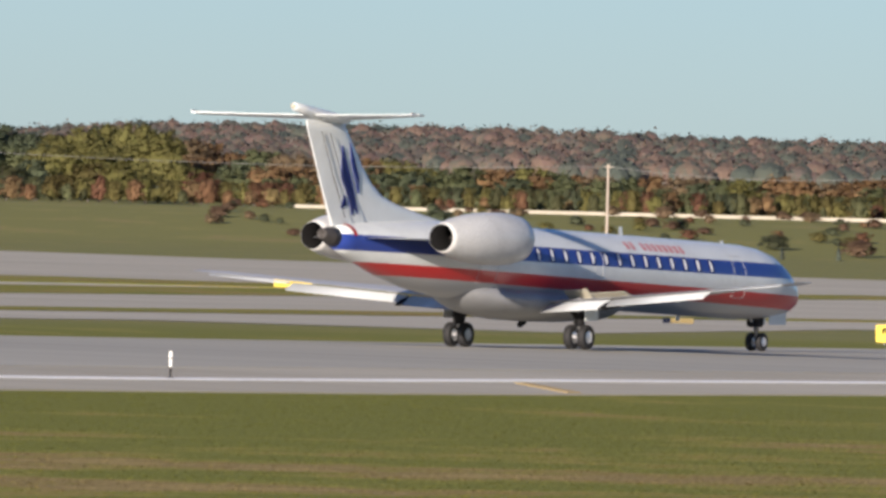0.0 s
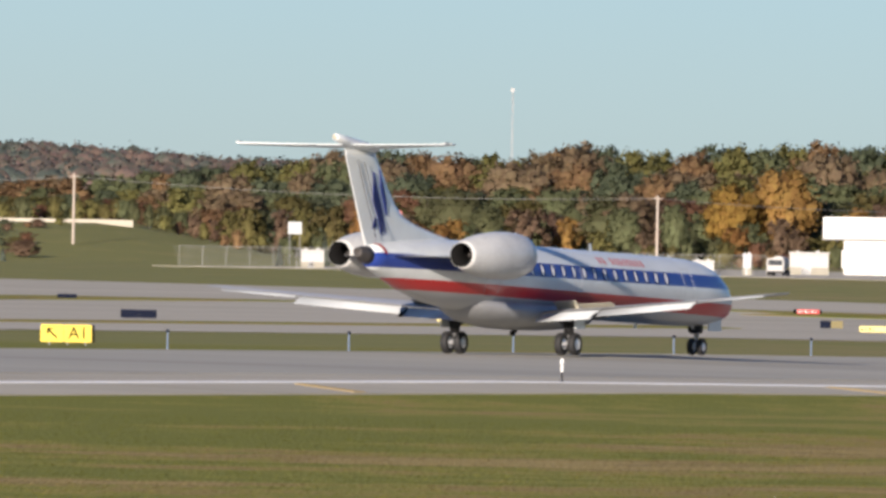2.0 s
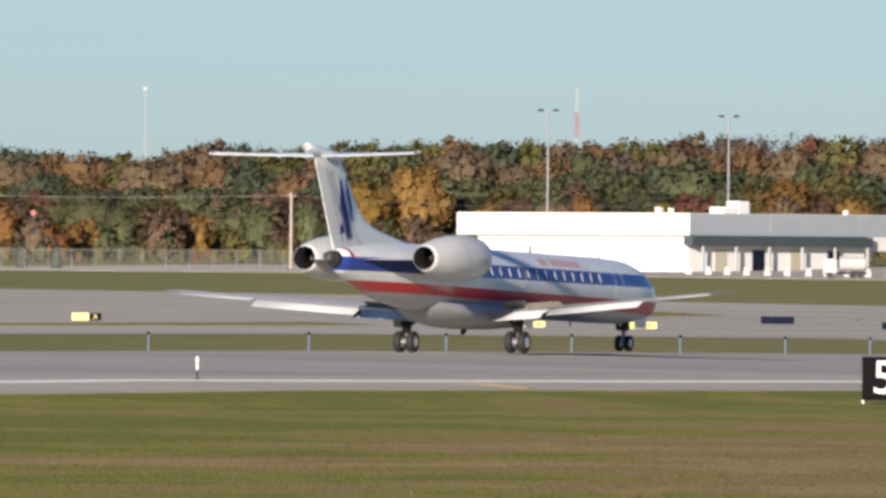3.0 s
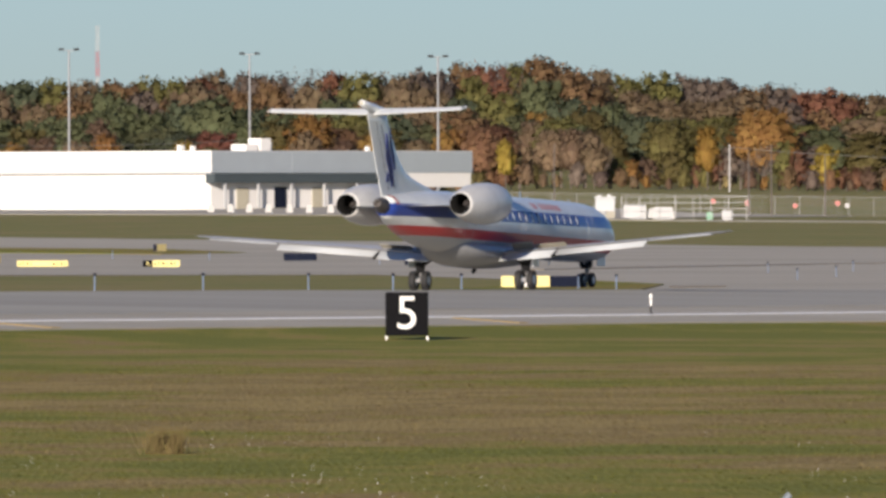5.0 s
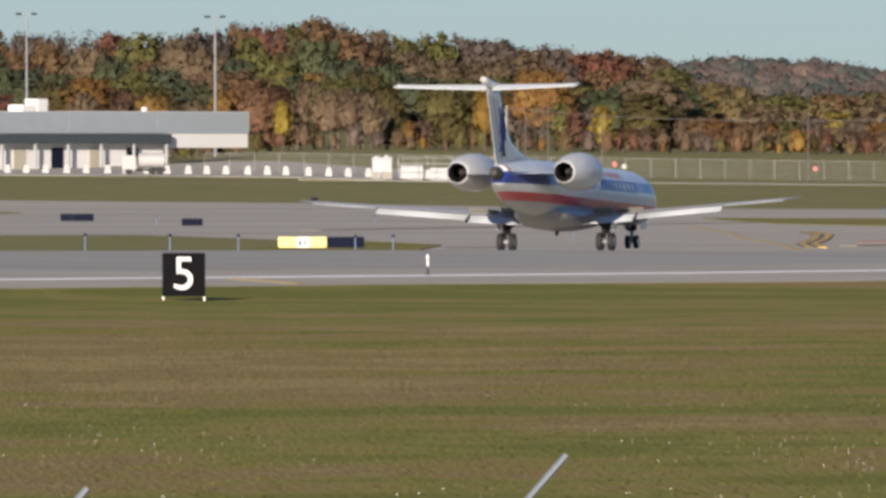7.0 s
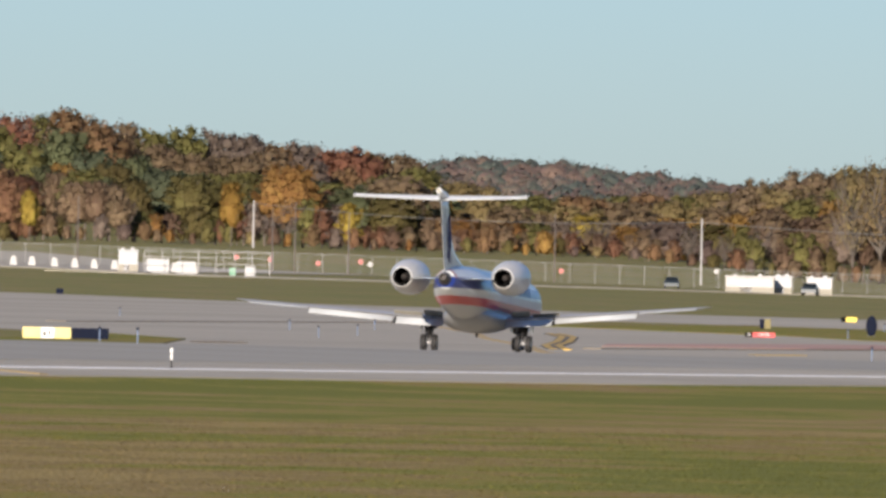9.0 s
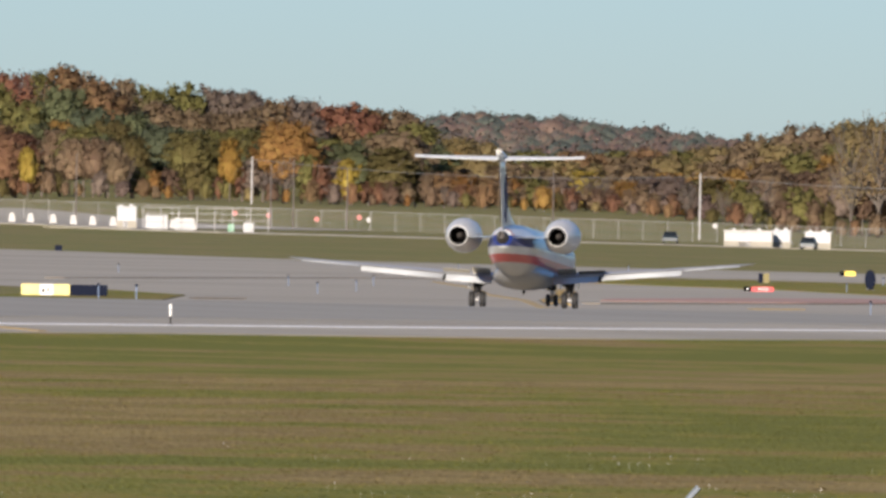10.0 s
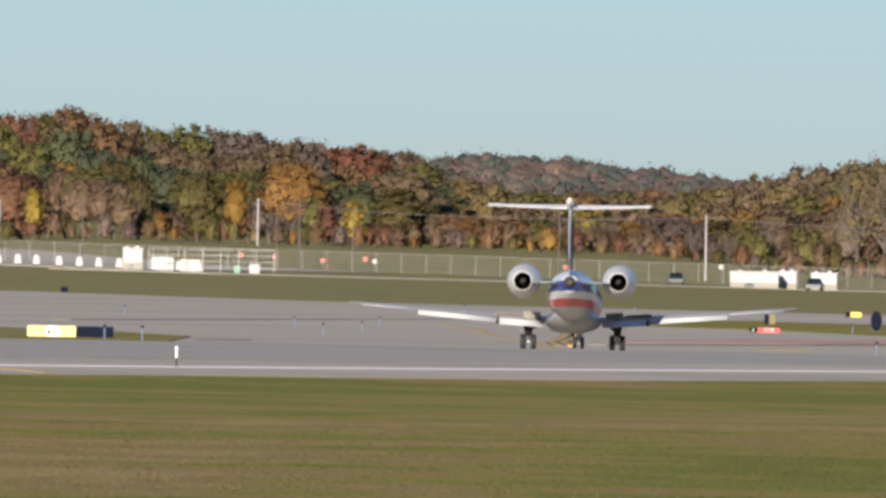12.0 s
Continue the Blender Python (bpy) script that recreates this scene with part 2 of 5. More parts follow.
def foil(le, te, thick, n=9):
    """Closed outline of an aerofoil from leading to trailing edge: (x, offset)."""
    pts = []
    for i in range(n + 1):
        f = 0.5 - 0.5 * math.cos(math.pi * i / n)
        pts.append((le + (te - le) * f, thick * (1.48 * math.sqrt(f) - 0.63 * f - 1.76 * f * f + 1.42 * f ** 3 - 0.51 * f ** 4)))
    return pts + [(x, -0.7 * t) for x, t in pts[-2:0:-1]]


# ------------------------------------------------------------------ lie of the land
START = Vector((-33.67, 333.5))                      # first edge light
ALONG, ACROSS = Vector((0.4731, 0.8810)), Vector((-0.8810, 0.4731))
HILL_TURN = [-20, -6.77, -5.81, -4.07, -3.49, -3.03, -2.47, -2.05, -1.4, 3.96, 4.31, 4.73, 5.08, 5.43, 5.68, 6.3, 8.1, 20]
HILL_TOP = [22, 17, 21, 21.3, 20.3, 20.1, 18.3, 17, 16.6, 16, 18.1, 17.5, 15.0, 12.5, 11.0, 9, 7.5, 12]


def land(x, y):
    """Height of the ground."""
    x, y = np.asarray(x, float), np.asarray(y, float)
    rx, ry = x - START.x, y - START.y
    s, q = rx * ALONG.x + ry * ALONG.y, rx * ACROSS.x + ry * ACROSS.y
    z = np.interp(s, [-400, 0, 200, 330, 450, 800], [1.1, 0.56, 0.02, -0.95, -1.1, -1.1])
    z = z + np.interp(q, [-150, -40, -9, 0, 33, 53, 110], [-0.3, -0.4, -0.25, 0, 0.62, 0.62, 0.55]) * np.interp(s, [120, 200], [1.04, 0.85])
    near = np.interp(s, [0, 8, 18, 57, 90, 137, 200, 330], [-0.03, 0, 0.07, 0.24, 0.16, 0.075, 0.03, 0])
    crown = np.interp(s, [20, 68, 92, 127, 165, 230], [-0.12, -0.117, -0.04, 0.09, 0.05, 0])
    rim = np.interp(s, [40, 91, 165, 230], [-0.2, -0.17, 0.04, 0])
    wave = lambda lo, mid, hi: np.clip(np.minimum((q - lo) / (mid - lo), (hi - q) / (hi - mid)), 0, 1)
    z = z + near * np.clip(np.minimum((q + 14) / 8, (33 - q) / 33), 0, 1) + crown * wave(0, 33, 53) + rim * wave(33, 53, 75)
    r, th = np.hypot(x, y), np.degrees(np.arctan2(x, y))
    step = lambda v, a, b: np.clip((v - a) / (b - a), 0, 1) ** 2 * (3 - 2 * np.clip((v - a) / (b - a), 0, 1))
    z = z + 3.4 * step(r, 950, 1800) * np.interp(th, [-20, 2.5, 6, 20], [1, 1, 0.45, 0.45]) + np.clip(r - 1800, 0, 300) * 0.003
    z = z + 2.4 * step(r, 1760, 1960) * np.interp(th, [1.8, 2.6, 5.0, 5.8], [0, 1, 1, 0])
    z = z + 5.2 * step(r, 1820, 2000) * np.interp(th, [-20, -2.5, -1.9, 20], [1, 1, 0, 0])
    hill = np.interp(th, HILL_TURN, HILL_TOP)
    return z + (hill - z) * step(r, 2350, 3400) + np.clip(r - 3400, 0, None) * -0.01


def plan(s, q):
    """Plan point from metres along and across the runway."""
    p = START + s * ALONG + q * ACROSS
    return p.x, p.y


def polar(turn, r):
    return r * math.sin(radians(turn)), r * math.cos(radians(turn))


def knots(a, b, step, extra):
    v = sorted({*np.arange(a, b + 1, step).tolist(), a, b, *[e for e in extra if a < e < b]})
    return v


S_KNOTS, Q_KNOTS = [-400, 0, 8, 18, 57, 68, 91, 127, 137, 165, 200, 230, 330, 450, 800], [-150, -40, -14, -9, -6, 0, 33, 53, 75, 110]


def ground_sheet():
    s = [-4900, -3500, -2200, -1200] + knots(-800, 2700, 20, S_KNOTS) + [2900, 3200, 3600, 4200, 4900]
    q = [-4900, -3500, -2200, -1200, -600] + knots(-320, 1500, 20, Q_KNOTS) + [1700, 2000, 2500, 3200, 4000, 4900]
    S, Q = np.meshgrid(s, q, indexing="ij")
    x, y = START.x + S * ALONG.x + Q * ACROSS.x, START.y + S * ALONG.y + Q * ACROSS.y
    z = land(x, y)
    v = np.stack([x, y, z], -1).reshape(-1, 3)
    n = len(q)
    f = [(i * n + j, (i + 1) * n + j, (i + 1) * n + j + 1, i * n + j + 1) for i in range(len(s) - 1) for j in range(n - 1)]
    ob = mesh_object("ground", v, f, GRASS, smooth=True)
    return tagged(ob, "mown airfield grass, green and dry brown in patches", "grass", kind="structure")


def sheet(name, corners, material, lift, label, category, kind="structure", step=20, skirt=True):
    """A flat patch cut to a plan outline (along, across) and laid over the land."""
    bm = bmesh.new()
    bm.faces.new([bm.verts.new((s, q, 0)) for s, q in corners])
    ss, qq = [c[0] for c in corners], [c[1] for c in corners]
    for axis, lo, hi, kn in ((0, min(ss), max(ss), S_KNOTS), (1, min(qq), max(qq), Q_KNOTS)):
        for v in knots(math.ceil(lo / step) * step, hi, step, kn):
            if lo < v < hi:
                co, no = [0, 0, 0], [0, 0, 0]
                co[axis], no[axis] = v, 1
                bmesh.ops.bisect_plane(bm, geom=bm.verts[:] + bm.edges[:] + bm.faces[:], plane_co=co, plane_no=no)
    for v in bm.verts:
        x, y = plan(v.co.x, v.co.y)
        v.co = (x, y, float(land(x, y)) + lift)
    for f in bm.faces:
        if f.normal.z < 0:
            f.normal_flip()
    me = bpy.data.meshes.new(name)
    bm.normal_update()
    for f in bm.faces:
        if f.normal.z < 0:
            f.normal_flip()
    if skirt:
        ex = bmesh.ops.extrude_edge_only(bm, edges=[e for e in bm.edges if e.is_boundary])
        for v in ex["geom"]:
            if isinstance(v, bmesh.types.BMVert):
                v.co.z -= lift + 0.05
    bm.to_mesh(me)
    bm.free()
    me.materials.append(material)
    return tagged(new(name, me), label, category, kind=kind)


ground_sheet()
sheet("runway", [(-780, -6), (110, -6), (140, -7.4), (2600, -7.4), (2600, 53), (-780, 53)], CONCRETE, 0.04, "pale grey concrete runway with a grooved darker middle", "runway")
sheet("runway_surface", [(-780, 8), (2600, 8), (2600, 45), (-780, 45)], ASPHALT, 0.06, "grooved grey runway surface darkened by tyres", "runway")
sheet("edge_line", [(-780, -0.6), (2600, -0.6), (2600, 0.3), (-780, 0.3)], LINE_WHITE, 0.07, "white painted runway edge line", "marking")
for i in range(-5, 4):
    s0 = 13.5 + 30.5 * i
    sheet("shoulder_stripe", [(s0, -1.2), (s0 - 4.6, -5.7), (s0 - 4.0, -5.7), (s0 + 0.6, -1.2)], OCHRE, 0.07, "worn yellow diagonal stripe on the runway shoulder", "marking")
sheet("apron", [(187, 53.2), (300, 95), (408, 136), (460, 168), (507, 200), (500, 236), (441, 248), (350, 206), (257, 161), (178, 127), (60, 140), (-300, 180), (-300, 900), (1050, 900), (979, 679), (966, 645), (935, 540), (895, 440), (856, 380), (841, 348), (817, 314), (814, 264), (830, 150), (840, 53.2)], CONCRETE, 0.025, "broad grey concrete taxiways and crossing runway", "taxiway", skirt=False)
for pts in ([(300, 258), (509, 298), (560, 294), (612, 290), (630, 305), (585, 306), (550, 312), (481, 314), (300, 270)],
            [(450, 372), (544, 398), (742, 429), (785, 420), (784, 432), (778, 451), (625, 453), (450, 440)],
            [(600, 500), (680, 470), (693, 453), (735, 465), (728, 480), (730, 505), (650, 560)],
            [(800, 402), (764, 367), (746, 362), (724, 326), (741, 327), (772, 351), (786, 380)],
            [(640, 215), (578, 169), (534, 143), (470, 95), (560, 70), (640, 130), (679, 202), (689, 215), (703, 235), (705, 250)]):
    sheet("grass_island", pts, GRASS_GREEN, 0.07, "mown grass island between concrete taxiways", "grass")
sheet("grass_island", [(255, 72), (300, 87), (350, 107.5), (402, 130.5), (440, 153), (408, 141), (300, 99), (255, 81)], GRASS_GREEN, 0.075, "pointed grass verge beside the taxiway", "grass")
sheet("far_apron", [(1220, 700), (1220, 617), (1172, 529), (1135, 480), (1290, 520), (1420, 640), (1520, 800)], CONCRETE, 0.05, "pale concrete forecourt before the white building", "apron")
sheet("service_road", [(1112, 480), (1120, 462), (1205, 430), (1260, 380), (1320, 200), (1332, 200), (1272, 385), (1214, 440), (1126, 478)], CONCRETE, 0.05, "narrow pale service road across the grass", "road")

# ------------------------------------------------------------------ aircraft
elevators = []
FIN_Z = [3.1, 3.55, 3.66, 3.9, 4.13, 4.36, 4.78, 5.24, 6.2, 6.5]
FIN_LE = [-3.0, -3.9, -4.55, -6.04, -7.26, -8.1, -8.78, -9.26, -10.1, -10.3]
FIN_TE = [-10.9, -11.0, -11.05, -11.2, -11.3, -11.42, -11.64, -11.87, -12.35, -12.45]
FIN_TH = [0.08, 0.11, 0.13, 0.16, 0.18, 0.19, 0.19, 0.18, 0.17, 0.16]


def aircraft():
    root = tagged(new("airliner"), "white twin-engine regional jet with blue and red stripes, flaps down", "airplane")
    body = [(16.65, 1.60, 0.03, 0.03), (16.5, 1.61, 0.24, 0.20), (16.2, 1.66, 0.46, 0.41), (15.8, 1.74, 0.66, 0.61), (15.2, 1.86, 0.87, 0.82), (14.5, 1.98, 1.02, 0.99), (13.8, 2.045, 1.10, 1.08), (13.0, 2.08, 1.13, 1.12), (12.0, 2.11, 1.135, 1.135), (11.0, 2.14, 1.14, 1.14), (8, 2.22, 1.14, 1.14), (4, 2.33, 1.14, 1.14), (0, 2.43, 1.14, 1.14), (-3.5, 2.52, 1.14, 1.14), (-5.0, 2.58, 1.11, 1.10), (-6.5, 2.68, 1.02, 1.0), (-8.0, 2.82, 0.84, 0.81), (-9.3, 2.97, 0.62, 0.60), (-10.2, 3.07, 0.44, 0.43), (-10.8, 3.14, 0.30, 0.30)]

    def centre(x):
        xs, zs = [b[0] for b in body][::-1], [b[1] for b in body][::-1]
        return float(np.interp(x, xs, zs))

    def side(x, z, sgn, out=0.0):
        xs = [b[0] for b in body][::-1]
        ry, rz = float(np.interp(x, xs, [b[2] for b in body][::-1])), float(np.interp(x, xs, [b[3] for b in body][::-1]))
        h = max(-0.98, min(0.98, (z - centre(x)) / rz))
        return (x, sgn * (ry * math.sqrt(1 - h * h) + out), z)

    bm = bmesh.new()
    loft(bm, [ring(x, z, a, b, 48) for x, z, a, b in body])
    hull = part("fuselage", bm, LIVERY, root, "white and grey body with blue and red stripes", True)
    bm = bmesh.new()
    loft(bm, [ring(-10.8, 3.14, 0.301, 0.301, 24), ring(-11.05, 3.18, 0.25, 0.25, 24), ring(-11.35, 3.22, 0.17, 0.17, 24), ring(-11.45, 3.23, 0.145, 0.145, 24), ring(-11.45, 3.23, 0.115, 0.115, 24), ring(-11.2, 3.20, 0.10, 0.10, 24)])
    part("tail_cone", bm, BURNT, root, "dark metal exhaust cone", True)
    # belly fairing
    bm = bmesh.new()
    loft(bm, [ring(x, z, a, b, 32) for x, z, a, b in ((5.6, 1.50, 0.3, 0.1), (5.0, 1.42, 0.8, 0.35), (4.0, 1.32, 1.15, 0.48), (2, 1.30, 1.28, 0.52), (0, 1.32, 1.3, 0.53), (-1.5, 1.38, 1.25, 0.54), (-2.8, 1.48, 1.10, 0.50), (-3.7, 1.60, 0.86, 0.42), (-4.3, 1.72, 0.60, 0.30), (-4.7, 1.82, 0.30, 0.16))])
    part("belly_fairing", bm, FAIRING, root, "grey belly fairing", True)
    bm = bmesh.new()
    loft(bm, [ring(0.45, 0.80, 0.02, 0.04, 10), ring(0.3, 0.77, 0.05, 0.11, 10), ring(0.1, 0.73, 0.06, 0.13, 10), ring(-0.05, 0.68, 0.03, 0.06, 10)])
    part("drain_mast", bm, DARK, root, "small dark drain mast", True)
    # windows on both flanks
    for sgn in (1, -1):
        for i in range(14):
            x = 9.6 - i * 0.80
            z = 2.755 - 0.0232 * x
            bm = bmesh.new()
            prof = []
            for k in range(12):
                a = 2 * math.pi * k / 12
                prof.append((0.15 * math.copysign(abs(math.cos(a)) ** 0.6, math.cos(a)), 0.21 * math.copysign(abs(math.sin(a)) ** 0.6, math.sin(a))))
            outer = [side(x + 1.12 * u, z + 1.1 * v, sgn, 0.004) for u, v in prof]
            rim = [side(x + 1.05 * u, z + 1.03 * v, sgn, 0.014) for u, v in prof]
            inner = [side(x + 0.8 * u, z + 0.8 * v, sgn, 0.012) for u, v in prof]
            loft(bm, [outer, rim, inner], cap=False)
            w = part("window", bm, BLUE, hull, "small upright cabin window")
            # narrow pale pane: the window's glint painted as a plain colour
            bm = bmesh.new()
            bm.faces.new([bm.verts.new(side(x - 0.02 + 0.5 * u, z + 0.82 * v, sgn, 0.016)) for u, v in prof])
            part("pane", bm, PANE_GLINT, w, "pale sliver painted on the pane as its glint")
    # doors: raised seams
    for sgn, x0, x1, z0, z1, nm in ((-1, 11.0, 11.7, 1.6, 2.85, "service_door"), (1, 11.0, 11.75, 1.35, 2.9, "passenger_door"), (-1, 2.5, 3.0, 2.15, 2.95, "emergency_exit"), (1, 2.5, 3.0, 2.15, 2.95, "emergency_exit"), (-1, -4.2, -3.2, 1.9, 2.7, "cargo_door")):
        bm = bmesh.new()
        for a, b in (((x0, z0), (x0, z1)), ((x1, z0), (x1, z1)), ((x0, z1), (x1, z1)), ((x0, z0), (x1, z0))):
            for k in range(6):
                p = [a[0] + (b[0] - a[0]) * k / 6, a[1] + (b[1] - a[1]) * k / 6]
                r = [a[0] + (b[0] - a[0]) * (k + 1) / 6, a[1] + (b[1] - a[1]) * (k + 1) / 6]
                tube(bm, side(*p, sgn, 0.0), side(*r, sgn, 0.0), 0.008, n=6)
        part(nm, bm, GREY, hull, "grey outline of a closed door")
    # cockpit glass
    for sgn in (1, -1):
        bm = bmesh.new()
        prof = [(14.0, 2.70), (14.7, 2.60), (15.2, 2.38), (14.9, 2.28), (14.0, 2.32)]
        bm.faces.new([bm.verts.new(side(x, z, sgn, 0.012)) for x, z in prof])
        part("windscreen", bm, GLASS, hull, "dark cockpit window")
    # red lettering becomes bars, high on the flank
    for sgn in (-1, 1):
        for i in range(11):
            if i == 8:
                continue
            x0 = 8.3 - 0.33 * i
            bm = bmesh.new()
            for k in range(4):
                quad = [(x0, 3.12 + 0.055 * k), (x0 - 0.21, 3.12 + 0.055 * k), (x0 - 0.21, 3.175 + 0.055 * k), (x0, 3.175 + 0.055 * k)]
                bm.faces.new([bm.verts.new(side(a, b - 0.0275 * a, sgn, 0.008)) for a, b in quad])
            part("letter_bar", bm, mat_title, hull, "faded red bar in place of lettering")
    # fin and rudder
    def fin_part(name, rows_, material, label):
        bm = bmesh.new()
        loft(bm, [[(x, t, z) for x, t in foil(le, te, th)] for z, le, te, th in rows_])
        return part(name, bm, material, root, label, True)
    fin = fin_part("fin", [(z, le, te, th) for z, le, te, th in zip(FIN_Z, FIN_LE, FIN_TE, FIN_TH)], WHITE, "white swept tail fin")
    for f_, z0, z1 in ((0.55, 3.75, 6.1), (0.72, 3.7, 6.15)):
        for sgn in (1, -1):
            bm = bmesh.new()
            pts = []
            for z in np.linspace(z0, z1, 8):
                le, te = float(np.interp(z, [3.72, 3.9, 4.2, 4.7, 6.2, 6.5], [-8.4, -8.5, -8.7, -9.15, -10.15, -10.3])), float(np.interp(z, [3.72, 4.7, 6.5], [-11.1, -11.6, -12.45]))
                x = le + (te - le) * f_
                pts.append(Vector((x, sgn * (0.152 if f_ < 0.6 else 0.10) * float(np.interp(z, [3.7, 6.4], [1.15, 0.88])), float(z))))
            for p, q_ in zip(pts, pts[1:]):
                tube(bm, p, q_, 0.011, n=5)
            part("hinge_line", bm, DARK, fin, "dark rudder hinge line")
    # tail emblem: plain blue blades on each face
    def fin_half(x, z):
        le, te, th = (float(np.interp(z, FIN_Z, v)) for v in (FIN_LE, FIN_TE, FIN_TH))
        pts = sorted(foil(le, te, th)[:10])
        return float(np.interp(x, [p for p, t in pts], [t for p, t in pts]))

    for sgn in (1, -1):
        for pts in ([(-10.5, 5.78), (-10.42, 5.65), (-10.2, 5.2), (-9.86, 4.59), (-9.5, 3.82), (-9.7, 4.0), (-9.8, 3.78), (-10.1, 4.31), (-10.5, 4.85)], [(-10.02, 5.85), (-9.8, 5.4), (-9.58, 4.9), (-9.55, 4.42), (-9.75, 4.85), (-9.97, 5.3)], [(-10.3, 4.35), (-10.12, 4.05), (-10.45, 3.98)]):
            bm = bmesh.new()
            outer = [bm.verts.new((x, sgn * (fin_half(x, z) + 0.018), z)) for x, z in pts]
            inner = [bm.verts.new((x, sgn * (fin_half(x, z) - 0.03), z)) for x, z in pts]
            bm.faces.new(outer), bm.faces.new(inner[::-1])
            for i in range(len(pts)):
                j = (i + 1) % len(pts)
                bm.faces.new((outer[i], inner[i], inner[j], outer[j]))
            part("emblem", bm, BLUE, fin, "plain dark blue blade shape")
    # tailplane with hinged elevators
    for sgn in (1, -1):
        rows_ = ((0.12, 6.58, -10.1, -12.15, 0.12), (1.9, 6.60, -10.95, -12.42, 0.10), (3.55, 6.63, -11.75, -12.7, 0.07), (3.7, 6.64, -12.0, -12.75, 0.04))
        bm = bmesh.new()
        loft(bm, [[(x, sgn * y, z + t - 0.035 * (x + 11.6)) for x, t in foil(le, te, th) if x > le + (te - le) * 0.66] for y, z, le, te, th in rows_])
        part("tailplane", bm, WHITE, root, "white tailplane", True)
        hinge = Vector((-11.47, 0, 6.58))
        bm = bmesh.new()
        loft(bm, [[(x - hinge.x, sgn * y, z - hinge.z + t) for x, t in ((le + (te - le) * 0.655, th * 0.55), (te, 0.012), (te, -0.012), (le + (te - le) * 0.655, -th * 0.55))] for y, z, le, te, th in rows_])
        e = part("elevator", bm, WHITE, root, "white hinged elevator")
        e.location = hinge
        elevators.append((e, hinge, sgn * 14.5))
        bm = bmesh.new()
        box(bm, -1.28, -0.75, sgn * 3.66 - 0.03, sgn * 3.66 + 0.03, 0.05, 0.12, 0.02)
        part("horn", bm, GREY, e)
    bm = bmesh.new()
    loft(bm, [ring(x, z, a, b, 20) for x, z, a, b in ((-9.9, 6.50, 0.03, 0.03), (-10.2, 6.51, 0.12, 0.10), (-10.9, 6.57, 0.2, 0.15), (-11.8, 6.66, 0.2, 0.17), (-12.5, 6.76, 0.16, 0.15), (-13.1, 6.85, 0.12, 0.12), (-13.14, 6.855, 0.09, 0.09))])
    part("bullet_fairing", bm, WHITE, root, "rounded white fairing on the fin", True)
    bm = bmesh.new()
    tube(bm, (-13.12, 0, 6.855), (-13.2, 0, 6.865), 0.075, n=10)
    part("tail_light", bm, CREAM, root, "small pale tail light", True)
    bm = bmesh.new()
    arcs = [[(x, 0.46 * k * math.cos(radians(a)), centre(x) + 0.455 * k * math.sin(radians(a))) for a in range(15, 166, 15)] for x, k in ((-10.28, 0.94), (-10.14, 1.02))]
    va = [[bm.verts.new(p) for p in row] for row in arcs]
    for i in range(len(va[0]) - 1):
        bm.faces.new((va[0][i], va[0][i + 1], va[1][i + 1], va[1][i]))
    bmesh.ops.solidify(bm, geom=bm.faces[:], thickness=-0.02)
    part("tail_band", bm, RED, hull, "thin red warning band")
    # engines
    for sgn in (1, -1):
        y, z = sgn * 2.17, 3.185
        bm = bmesh.new()
        spin(bm, [(-4.4, 0.48), (-4.08, 0.54), (-3.97, 0.60), (-4.08, 0.67), (-4.5, 0.735), (-5.2, 0.77), (-6.1, 0.755), (-6.9, 0.69), (-7.6, 0.58), (-8.1, 0.46), (-8.32, 0.405), (-8.32, 0.385)], y, z)
        e = part("engine", bm, NACELLE, root, "pale grey engine pod", True)
        bm = bmesh.new()
        spin(bm, [(-8.33, 0.395), (-8.33, 0.372), (-7.2, 0.365), (-6.6, 0.36), (-6.6, 0.02)], y, z)
        part("exhaust_duct", bm, SOOT, e, "black exhaust duct", True)
        bm = bmesh.new()
        spin(bm, [(-6.7, 0.18), (-7.3, 0.16), (-7.7, 0.08), (-7.75, 0.01)], y, z, 20)
        part("exhaust_cone", bm, BURNT, e, "heat-stained metal cone", True)
        bm = bmesh.new()
        spin(bm, [(-4.5, 0.465), (-4.9, 0.46), (-4.9, 0.01)], y, z)
        part("fan", bm, DARK, e)
        bm = bmesh.new()
        loft(bm, [[(x, sgn * yy, 3.13 + t) for x, t in foil(le, te, 0.10)] for yy, le, te in ((0.5, -4.8, -9.9), (1.45, -5.0, -9.6), (1.8, -5.0, -8.7))])
        part("pylon", bm, WHITE, e, "white engine pylon", True)
    # wings
    for sgn in (1, -1):
        secs = [(0.6, 1.36, 4.4, -0.55, 0.32), (1.3, 1.40, 4.0, -0.52, 0.30), (3.3, 1.52, 2.75, -0.55, 0.23), (6.95, 1.82, 0.75, -1.15, 0.13), (9.8, 2.05, -0.35, -1.55, 0.09), (10.28, 2.10, -0.8, -1.7, 0.04)]
        bm = bmesh.new()
        loft(bm, [[(x, sgn * y, z + t) for x, t in foil(le, te, th)] for y, z, le, te, th in secs])
        wing = part("wing", bm, WING_GREY, root, "grey metal wing", True)
        ys, zs, tes = [a[0] for a in secs], [a[1] for a in secs], [a[3] for a in secs]
